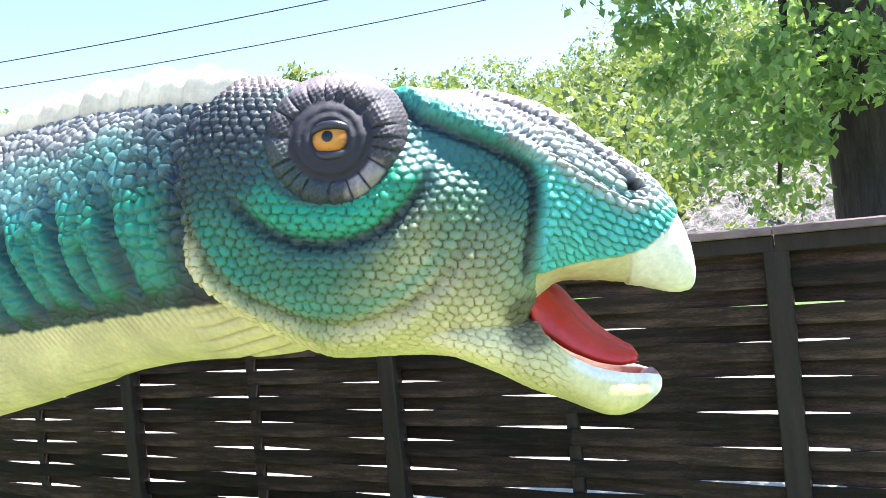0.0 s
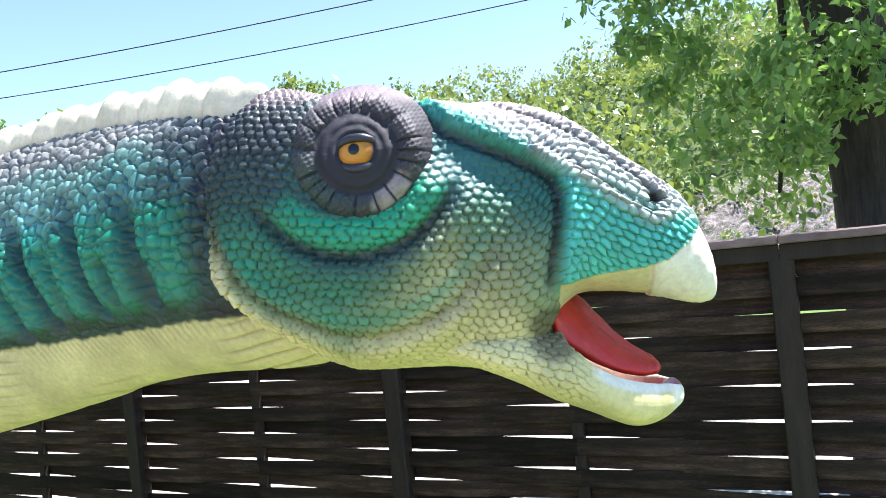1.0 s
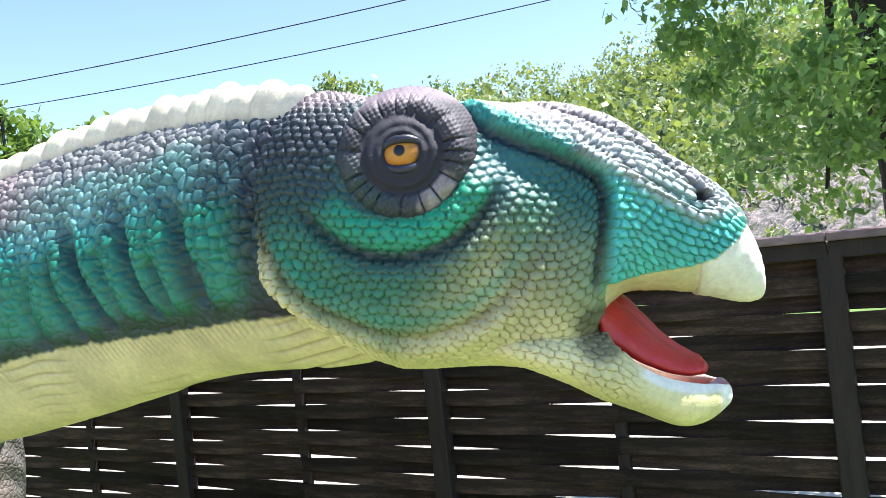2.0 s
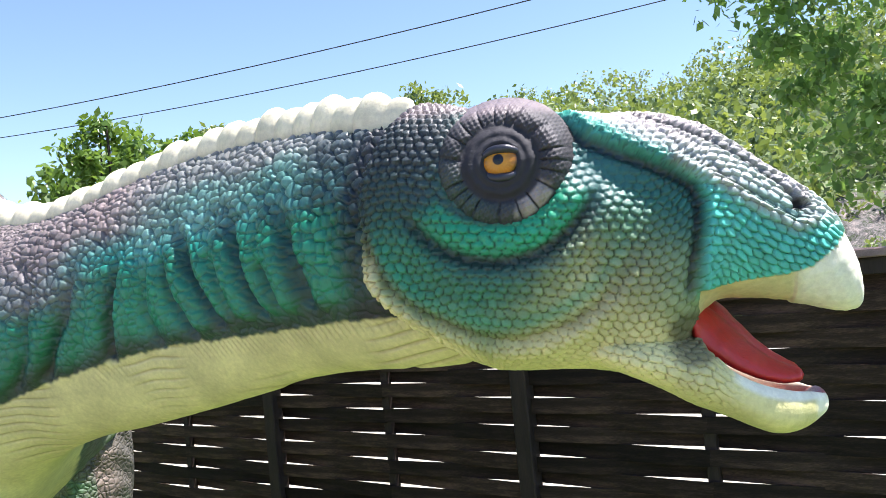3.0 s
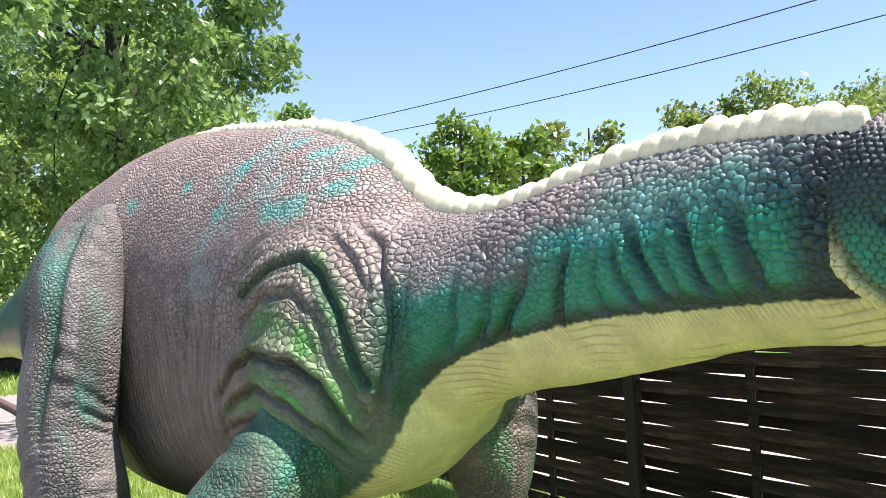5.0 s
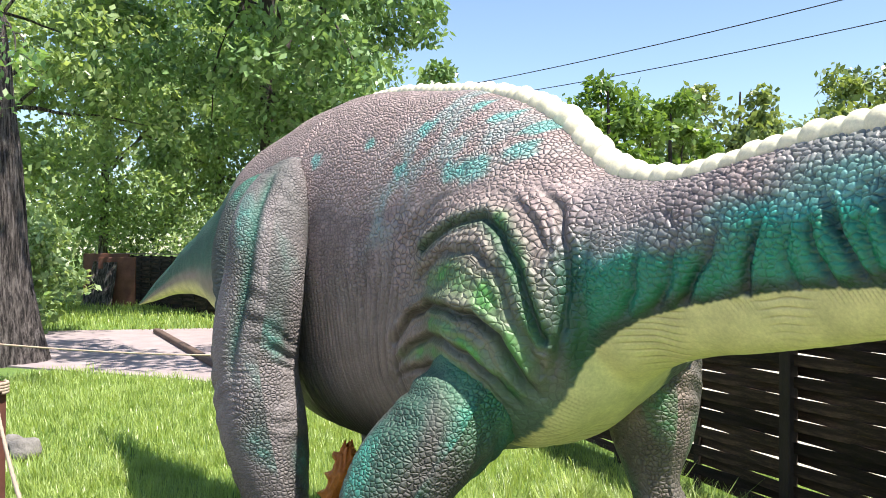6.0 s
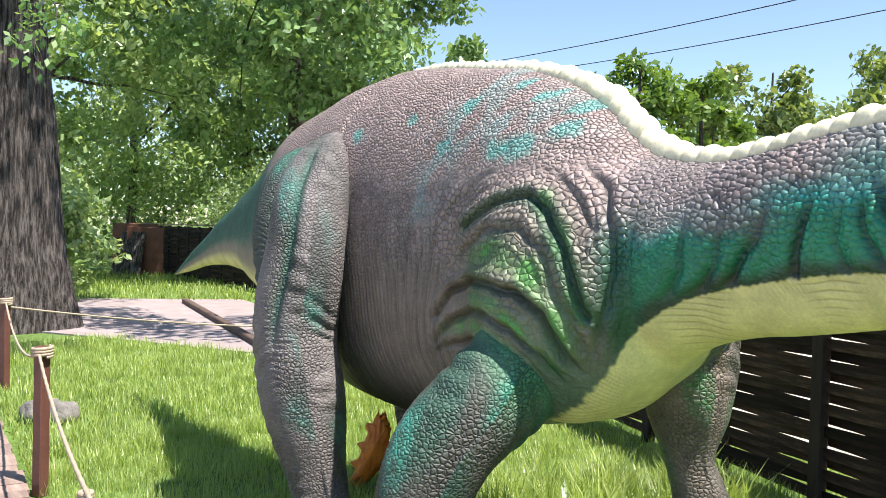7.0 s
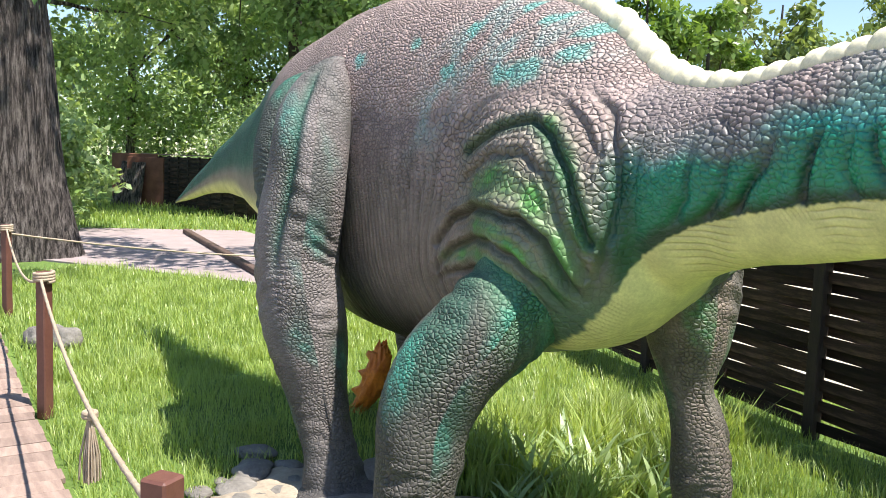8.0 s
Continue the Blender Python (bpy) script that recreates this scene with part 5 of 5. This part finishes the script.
tree("leafy_tree", polar(63, 40), 18, 6.0, 0.2, 15, LEAF_BUSH, BARK, "tall leafy tree in light green leaf", 110, 34000, 0.23, 0.10, (1, 1, 1), 0.3, 0.22)
tree("leafy_tree", polar(70, 26), 13, 4.5, 0.28, 13, LEAF_BUSH, BARK, "tall leafy tree in light green leaf", 90, 16000, 0.24, 0.08, (1, 1, 1), 0.3, 0.2)
tree("leafy_tree", polar(50, 44), 16, 6.0, 0.25, 14, LEAF_DARK, BARK, "tall leafy tree in deep green shade", 90, 14000, 0.34, 0.10, (1, 1, 1), 0.3, 0.2)
tree("young_maple", polar(30.6, 14.5), 5.0, 1.1, 0.10, 21, LEAF_MID, BARKD, "young bushy maple beyond the fence", 44, 9000, 0.15, 0.15, (1, 1, 1), 0.3, 0.30)
tree("young_maple", polar(26.4, 16.0), 4.7, 0.95, 0.10, 22, LEAF_MID, BARKD, "young bushy maple beyond the fence", 36, 7000, 0.15, 0.15, (1, 1, 1), 0.3, 0.30)
tree("far_tree", polar(21.8, 25), 6.9, 2.0, 0.15, 23, LEAF_FAR, BARK, "pale green tree farther off beyond the fence", 40, 6000, 0.22, 0.15, (1, 1, 1), 0.3, 0.28)
tree("far_tree", polar(33, 24), 5.6, 1.3, 0.12, 24, LEAF_FAR, BARK, "pale green tree farther off beyond the fence", 34, 5000, 0.2, 0.15, (1, 1, 1), 0.3, 0.28)
for az, dist, hgt, seed in ((16.0, 36, 8.3, 25), (14.2, 37, 9.3, 29), (11.0, 38, 10.1, 26), (7.4, 40, 9.2, 27), (1.8, 42, 9.7, 28)):
    tree("far_tree", polar(az, dist), hgt, 2.7, 0.2, seed, LEAF_FAR, BARK, "pale green tree farther off beyond the fence", 50, 7000, 0.28, 0.08, (1, 1, 1), 0.3, 0.28)


HILL_AZ, HILL_RISE = [-75, -30, -15, -9, -5, 0, 6, 20, 38], [16, 16, 14.5, 13.0, 11.6, 12.3, 11.2, 6.2, 3.0]


def hillside():
    """The wooded slope beyond the fence, with a patch of scree."""
    na, nd = 90, 40
    az, d = np.meshgrid(np.radians(np.linspace(38, -75, na)), np.linspace(24, 160, nd), indexing="ij")
    lift = np.interp(np.degrees(az), HILL_AZ, HILL_RISE)
    Z = (d - 22) * np.tan(np.radians(lift)) * smoothstep(22, 60, d) + 0.7 * wob(d * 0.1, az * 6, 1.0, 3) * smoothstep(30, 50, d)
    V = np.stack([-0.2 - d * np.sin(az), 0.2 + d * np.cos(az), Z], -1)
    tagged(new("hillside", np_mesh("hillside", V, grid_faces(na, nd, False), HILL)), "green wooded hillside in the distance", "hill", kind="structure")
    rng = np.random.default_rng(5)
    cs, rs = [], []
    for _ in range(760):
        a = rng.uniform(-42, 30)
        dist = 30 + 100 * rng.random() ** 1.2
        if -27 < a < -14 and dist < 45:
            continue
        z = (dist - 22) * math.tan(radians(float(np.interp(a, HILL_AZ, HILL_RISE)))) * float(smoothstep(22, 60, dist))
        x, y, _z = polar(a, dist)
        tall = rng.uniform(3.0, 6.4)
        for k in range(6):
            cs.append((x + rng.normal() * 0.9, y + rng.normal() * 0.9, z + tall * (0.15 + 0.16 * k)))
            rs.append(tall * 0.34 * (1.15 - 0.12 * k))
    for _ in range(190):
        x, y, _z = polar(rng.uniform(38, 88), rng.uniform(45, 75))
        for k in range(5):
            cs.append((x + rng.normal() * 1.6, y + rng.normal() * 1.6, rng.uniform(5, 8) * (0.15 + 0.2 * k)))
            rs.append(1.9)
    V, F = leaves(rng, np.array(cs), np.array(rs), 140000, 0.38, 0.2, 0.7)
    tagged(new("far_woods", np_mesh("far_woods", V, F, LEAF_FAR, False)), "distant woods covering the slope", "woods", kind="stuff")
    cs = []
    for _ in range(30):
        a, dist = rng.uniform(-27, -13), rng.uniform(22, 37)
        x, y, _z = polar(a, dist)
        cs.append((x, y, (dist - 20) * 0.16 + 0.06 * (-a - 11) + 0.35))
    V, F = leaves(rng, np.array(cs), np.full(len(cs), 0.4), 1800, 0.14, 0.2, 0.7)
    tagged(new("scrub", np_mesh("scrub", V, F, LEAF_FAR, False)), "low green scrub growing among the rocks", "scrub", kind="stuff")
    na, nd = 40, 30
    az, d = np.meshgrid(np.radians(np.linspace(-13, -27, na)), np.linspace(22, 38, nd), indexing="ij")
    Z = (d - 20) * 0.16 + 0.5 * np.abs(wob(d, az * 30, 0.9, 2)) + 0.25 * np.abs(wob(d, az * 30, 4, 3)) + 0.1 * wob(d, az * 30, 11, 5) - 0.1 + 0.06 * np.degrees(-az - 0.2)
    V = np.stack([-0.2 - d * np.sin(az), 0.2 + d * np.cos(az), Z], -1)
    tagged(new("scree_slope", np_mesh("scree_slope", V, grid_faces(na, nd, False), ROCK)), "grey rocky scree at the foot of the hill", "rocks", kind="structure")


hillside()


def cables():
    eye = np.array([-0.05, 0.45, 1.61])
    for a, b, drop in (((-19.28, 22.98, 6.05), (-0.67, 19.19, 6.05), 0.16), ((-21.24, 25.40, 6.05), (2.49, 20.75, 6.05), 0.28)):
        k = np.linspace(-0.7, 2.0, 60)[:, None]
        p = eye + np.array(a) + (np.array(b) - np.array(a)) * k
        p[:, 2] -= drop * 4 * (k * (1 - k))[:, 0]
        v, f = tube_mesh(p, np.full(60, 0.014), 6)
        tagged(new("overhead_cable", np_mesh("overhead_cable", v, f, WIRE)), "thin dark overhead cable against the sky", "cable", "overhead cables")


cables()


# ---- decking, rope barrier, stones ----
DECK_A, DECK_D = Vector((-4.36, 1.55, 0)), Vector((-2.51, 0.72, 0)).normalized()
DECK_N = Vector((DECK_D.y, -DECK_D.x, 0))


def decking():
    deck = tagged(new("boardwalk"), "sun-bleached plank boardwalk along the lawn", "boardwalk", kind="structure")
    rot = Matrix(((DECK_D.x, DECK_N.x, 0, 0), (DECK_D.y, DECK_N.y, 0, 0), (0, 0, 1, 0), (0, 0, 0, 1)))
    rng = random.Random(4)
    bm = box(bmesh.new(), (0.138, 2.3, 0.03), Matrix(), 0.003)
    me = bpy.data.meshes.new("plank")
    bm.to_mesh(me)
    bm.free()
    me.materials.append(DECKM)
    side = 1 if DECK_N.y < 0 else -1
    for k in range(-36, 60):
        c = DECK_A + DECK_D * (k * 0.145) + DECK_N * side * (1.17 + rng.uniform(-0.012, 0.012)) + Vector((0, 0, 0.045 + rng.uniform(-0.003, 0.003)))
        ob = new("plank", me)
        ob.parent = deck
        ob.matrix_local = Matrix.Translation(c) @ rot @ pose(0, 0, 0, 0, 0, rng.uniform(-0.4, 0.4))
    for off in (0.08, 1.1, 2.2):
        bm = box(bmesh.new(), (14.0, 0.06, 0.05), Matrix.Translation(DECK_A + DECK_D * 1.7 + DECK_N * side * off + Vector((0, 0, 0.005))) @ rot)
        part("bearer", bm, KERBM, deck)


decking()


def sag(a, b, drop, n=40):
    t = np.linspace(0, 1, n)
    p = np.array(a) + (np.array(b) - np.array(a)) * t[:, None]
    p[:, 2] -= drop * 4 * t * (1 - t)
    return p


def rope(a, b, drop, label):
    p = sag(a, b, drop, 90)
    v, f = tube_mesh(p, np.full(90, 0.0085), 9)
    c = np.repeat(p, 9, 0)
    tw = 1 + 0.22 * np.sin(3 * np.tile(np.arange(9), 90) * 2 * np.pi / 9 + np.repeat(np.arange(90), 9) * 1.9)
    return tagged(new("rope", np_mesh("rope", c + (v - c) * tw[:, None], f, ROPE)), label, "rope", "barrier ropes")


def rope_post(x, y, h=0.88, high=True):
    post = tagged(new("rope_post"), "red-brown wooden barrier post with rope wound round its top", "post", "barrier posts")
    post.location = (x, y, 0)
    part("post_body", box(bmesh.new(), (0.068, 0.068, h), pose(0, 0, h / 2 - 0.01, 0, 0, 20), 0.006), ROPEPOST, post)
    t = np.linspace(0, 1, 80)
    a = t * 2 * np.pi * 3.3
    p = np.stack([0.052 * np.cos(a), 0.052 * np.sin(a), h - (0.07 if high else 0.16) + 0.055 * t], -1)
    v, f = tube_mesh(p, np.full(80, 0.011), 8)
    ob = new("rope_winding", np_mesh("rope_winding", v, f, ROPE))
    ob.parent = post
    ob["label"] = "jute rope wound three times"


for px, py in ((-5.33, 1.88), (-1.91, 0.70), (-8.6, 2.9), (1.6, -0.75)):
    rope_post(px, py, 0.88 if px < -2 or px > 0 else 0.91, px < -2 or px > 0)
rope((-5.33, 1.86, 0.83), (-1.91, 0.70, 0.80), 0.13, "sagging jute rope between the barrier posts")
rope((-5.33, 1.88, 0.84), (-8.6, 2.9, 0.84), 0.20, "sagging jute rope between the barrier posts")
rope((-1.91, 0.68, 0.80), (1.6, -0.75, 0.84), 0.25, "sagging jute rope between the barrier posts")
rope((-8.7, 1.9, 0.98), (-8.6, 6.4, 0.36), 0.08, "jute rope stretched across the lawn")


def tassel():
    c = sag((-5.33, 1.86, 0.83), (-1.91, 0.70, 0.80), 0.13, 41)[26]
    rng = np.random.default_rng(2)
    lv, lf, base = [], [], 0
    for k in range(60):
        a, r = rng.uniform(0, 6.28), rng.uniform(0.0, 0.035)
        p = np.array([c, c + [0.3 * r * math.cos(a), 0.3 * r * math.sin(a), -0.05], c + [r * math.cos(a), r * math.sin(a), -0.16], c + [1.1 * r * math.cos(a), 1.1 * r * math.sin(a), -0.22 - rng.uniform(0, 0.04)]])
        v, f = tube_mesh(p, np.full(4, 0.0035), 4)
        lv.append(v), lf.append(f + base)
        base += len(v)
    th = np.linspace(0, 2 * np.pi, 14)
    for r in (0.0, 0.01):
        v, f = tube_mesh(np.stack([c[0] + 0.018 * np.cos(th), c[1] + 0.018 * np.sin(th), c[2] - 0.02 + r + 0 * th], -1), np.full(14, 0.011), 8)
        lv.append(v), lf.append(f + base)
        base += len(v)
    tagged(new("rope_tassel", np_mesh("rope_tassel", np.concatenate(lv), np.concatenate(lf), ROPE)), "frayed straw-coloured tassel knotted on the rope", "tassel")


tassel()


def boulder(x, y, size, seed, label="pale rough field stone in the grass", flat=0.55, sink=0.35):
    bm = bmesh.new()
    bmesh.ops.create_icosphere(bm, subdivisions=3 if max(size) > 0.095 else 2, radius=1)
    for v in bm.verts:
        d = noise.noise(v.co * 1.4 + Vector((seed, 0, 0))) * 0.35 + noise.noise(v.co * 4 + Vector((0, seed, 0))) * 0.10
        v.co = Vector((v.co.x * size[0], v.co.y * size[1], v.co.z * size[2])) * (1 + d)
    ob = part("stone", bm, STONE, smooth=True)
    ob.location = (x, y, size[2] * (1 - sink))
    ob.rotation_euler = (0, 0, seed)
    return tagged(ob, label, "stone", "stones in the lawn")


for k, (x, y, s) in enumerate(((-7.2, 2.62, (0.13, 0.11, 0.10)), (-7.0, 2.75, (0.11, 0.12, 0.11)), (-7.35, 2.8, (0.12, 0.09, 0.08)), (-3.75, 2.25, (0.12, 0.10, 0.035)), (-3.95, 2.4, (0.10, 0.08, 0.035)), (-3.6, 2.05, (0.13, 0.1, 0.03)),
                               (-3.05, 2.95, (0.13, 0.12, 0.13)), (-2.72, 2.45, (0.26, 0.20, 0.05)), (-2.62, 2.15, (0.2, 0.16, 0.05)), (-3.22, 2.62, (0.14, 0.16, 0.07)), (-3.0, 2.2, (0.24, 0.2, 0.05)))):
    boulder(x, y, s, k * 1.7 + 0.4)


rng_stones = random.Random(12)
for k in range(44):
    r = rng_stones.uniform(0.03, 0.075)
    boulder(rng_stones.uniform(-3.75, -2.45), rng_stones.uniform(1.75, 2.55), (r * 1.25, r, r * 0.42), 30 + k * 0.9, "small grey pebble in the bed round the feet")


def timber_edging():
    a, b = Vector((-15.5, 8.9, 0)), Vector((-9.0, 6.2, 0))
    d = (b - a).normalized()
    rot = Matrix(((d.x, -d.y, 0, 0), (d.y, d.x, 0, 0), (0, 0, 1, 0), (0, 0, 0, 1)))
    bm = box(bmesh.new(), ((b - a).length, 0.12, 0.09), Matrix.Translation((a + b) / 2 + Vector((0, 0, 0.055))) @ rot, 0.015)
    tagged(part("timber_edging", bm, KERBM), "long dark timber edging lying on the paving", "edging")


timber_edging()


def bare_patch(x, y, edge=1.0):
    """How far a place lies outside (above 1) the trodden bare earth round the forefoot and the hind foot."""
    return np.minimum(np.hypot((x + 2.55) / 0.62, (y - 2.25) / 0.62), np.hypot((x + 3.3) / 0.45, (y - 2.2) / 0.42)) + 0.22 * wob(x, y, 6, 3) * edge


def soil_mound():
    n = 90
    X, Y = np.meshgrid(np.linspace(-4.0, -1.7, n), np.linspace(1.4, 3.1, n), indexing="ij")
    Z = 0.035 * smoothstep(1.05, 0.6, bare_patch(X, Y)) + 0.008 * wob(X, Y, 14, 2) - 0.03 * smoothstep(0.95, 1.2, bare_patch(X, Y))
    ob = new("bare_soil", np_mesh("bare_soil", np.stack([X, Y, Z], -1), grid_faces(n, n, False)[:, ::-1], SOIL))
    tagged(ob, "trodden dry sandy soil round the statue's feet", "soil", kind="structure")


soil_mound()


# ---- grass and plants ----
def grass():
    rng = np.random.default_rng(9)

    def blades(n, xa, xb, ya, yb, hgt, wid):
        x, y = rng.uniform(xa, xb, n), rng.uniform(ya, yb, n)
        edge = (y - DECK_A.y) - (DECK_D.y / DECK_D.x) * (x - DECK_A.x)
        fence = (y - F0.y) - (FD.y / FD.x) * (x - F0.x)
        path = (y - 5.0) - (0.95 / 2.87) * (x + 12)
        keep = (bare_patch(x, y) > 0.95 + 0.25 * rng.random(n)) & (edge > 0.03) & (np.abs(fence) > 0.03) & ((path < 0.06 * wob(x, y, 5, 2)) | (y - 7.55 > 1.177 * (x + 17.45) + 0.1 * wob(x, y, 3)))
        x, y = x[keep], y[keep]
        n = len(x)
        h = hgt * (0.45 + 0.9 * rng.random(n)) * (1 + 0.35 * wob(x, y, 2.2, 1) + 0.45 * wob(x, y, 7.0, 4))
        a, bend = rng.uniform(0, 6.28, n), rng.uniform(0.15, 0.75, n) * h
        w = wid * (0.7 + 0.6 * rng.random(n))
        c, s = np.cos(a), np.sin(a)
        B = np.stack([x, y, np.full(n, -0.02)], -1)
        W = np.stack([-s, c, 0 * a], -1) * w[:, None]
        mid = B + np.stack([c * bend * 0.35, s * bend * 0.35, h * 0.6], -1)
        tip = B + np.stack([c * bend, s * bend, h], -1)
        V = np.stack([B - W, B + W, mid + W * 0.7, mid - W * 0.7, tip + W * 0.1, tip - W * 0.1], 1).reshape(-1, 3)
        k = np.arange(n)[:, None] * 6
        return V, np.concatenate([k + [0, 1, 2, 3], k + [3, 2, 4, 5]])

    out, base = [], 0
    sets = [blades(70000, -6.2, -1.0, 1.2, 6.2, 0.085, 0.0028), blades(54000, -11.5, -5.5, 1.6, 7.2, 0.10, 0.0045), blades(12000, -26, -14, 5, 13.5, 0.13, 0.012), blades(9000, -3.2, -2.2, 2.6, 4.6, 0.22, 0.006)]
    V, F = [], []
    for v, f in sets:
        V.append(v), F.append(f + base)
        base += len(v)
    tagged(new("grass", np_mesh("grass", np.concatenate(V), np.concatenate(F), GRASS, False)), "bright green uncut lawn grass", "grass", kind="stuff")


grass()


def weeds():
    V, F, base = [], [], 0
    rng = np.random.default_rng(40)
    for x, y, h in ((-2.75, 3.2, 0.34), (-2.55, 3.05, 0.34), (-2.9, 3.35, 0.32), (-2.45, 3.3, 0.34), (-2.65, 3.5, 0.3), (-2.3, 3.1, 0.28), (-2.35, 3.45, 0.26), (-2.2, 3.7, 0.26), (-3.0, 3.1, 0.26), (-2.1, 3.35, 0.24), (-2.5, 2.8, 0.24)):
        for k in range(30):
            a, L, w = rng.uniform(0, 6.28), h * rng.uniform(0.5, 1.25), rng.uniform(0.010, 0.022)
            t = np.linspace(0, 1, 6)
            lean = rng.uniform(0.3, 0.95)
            ctr = np.stack([x + rng.normal() * 0.05 + np.cos(a) * lean * L * t**1.4, y + rng.normal() * 0.05 + np.sin(a) * lean * L * t**1.4, L * (t - 0.45 * lean * t**2) - 0.01], -1)
            wid = (w * np.sin(np.pi * np.clip(t * 0.92 + 0.08, 0, 1)))[:, None] * np.array([[-math.sin(a), math.cos(a), 0]])
            V.append(np.stack([ctr - wid, ctr + wid], 1).reshape(-1, 3))
            F.append(np.array([[2 * i, 2 * i + 1, 2 * i + 3, 2 * i + 2] for i in range(5)]) + base)
            base += 12
    tagged(new("weeds", np_mesh("weeds", np.concatenate(V), np.concatenate(F), LEAF_BUSH)), "broad-bladed weeds growing in the lawn", "plants", kind="stuff")


weeds()


def orange_figure():
    """A smaller orange statue with a ragged crest, half hidden behind the leg."""
    bm = bmesh.new()
    bmesh.ops.create_uvsphere(bm, u_segments=48, v_segments=40, radius=1)
    for v in bm.verts:
        p = v.co.copy()
        frill = max(0.0, math.sin(p.z * 13 + 2 * p.y)) ** 2 * max(0.0, -p.x)
        v.co = Vector((p.x * 0.085 + 0.11 * p.z - 0.05 * p.z * p.z - 0.07 * frill, p.y * 0.07, p.z * 0.25)) * (1 + 0.22 * noise.noise(p * 4) + 0.10 * noise.noise(p * 11))
    ob = part("orange_statue", bm, ORANGE, smooth=True)
    ob.location = (-4.07, 3.36, 0.22)
    tagged(ob, "small ragged orange statue standing in the grass", "statue")


orange_figure()


def lean_to():
    """Reddish panels and leaning slabs at the far end of the fence."""
    th = tagged(new("panel_stack"), "reddish brown panels with weathered slabs leaning on them", "panels")
    th.location = (-24.6, 12.9, 0)
    for k, (x, y, w, h, rz, tilt) in enumerate(((-0.9, 0.2, 1.7, 1.55, 24, 0), (0.5, -0.2, 1.3, 1.45, 24, 0))):
        part("panel", box(bmesh.new(), (w, 0.06, h), pose(x, y, h / 2, tilt, 0, rz), 0.01), BROWNPANEL, th)
    for k in range(3):
        part("slab", box(bmesh.new(), (0.5, 0.07, 1.4), pose(-0.2 + 0.3 * k, -0.55 + 0.05 * k, 0.62, -14, 8 - 5 * k, 24), 0.03), BARK, th, "weathered grey slab")


lean_to()


def bush(x, y, r, h, seed):
    rng = np.random.default_rng(seed)
    n = 16
    c = rng.normal(size=(n, 3)) * np.array([r * 0.5, r * 0.5, h * 0.22]) + np.array([0, 0, h * 0.5])
    V, F = leaves(rng, c, np.full(n, r * 0.5), 2600, 0.16, 0.3)
    V[:, 2] = np.maximum(V[:, 2], 0.0)
    ob = new("bush", np_mesh("bush", V, F, LEAF_BUSH, False))
    ob.location = (x, y, 0)
    return tagged(ob, "leafy green bush at the foot of the trees", "bush", "bushes")


for k, (x, y, r, h) in enumerate(((-17.6, 7.2, 0.9, 2.2), (-19.0, 7.75, 1.0, 2.5), (-21.8, 8.9, 0.9, 2.4), (-20.5, 6.5, 1.6, 3.0), (-33, 21.0, 2.4, 4.0), (-29.5, 20.0, 2.4, 4.2), (-26.5, 18.6, 2.2, 4.0), (-23.5, 17.6, 2.0, 3.4), (-36, 19.0, 2.6, 4.4), (-21.0, 16.8, 1.8, 3.0))):
    bush(x, y, r, h, 60 + k)
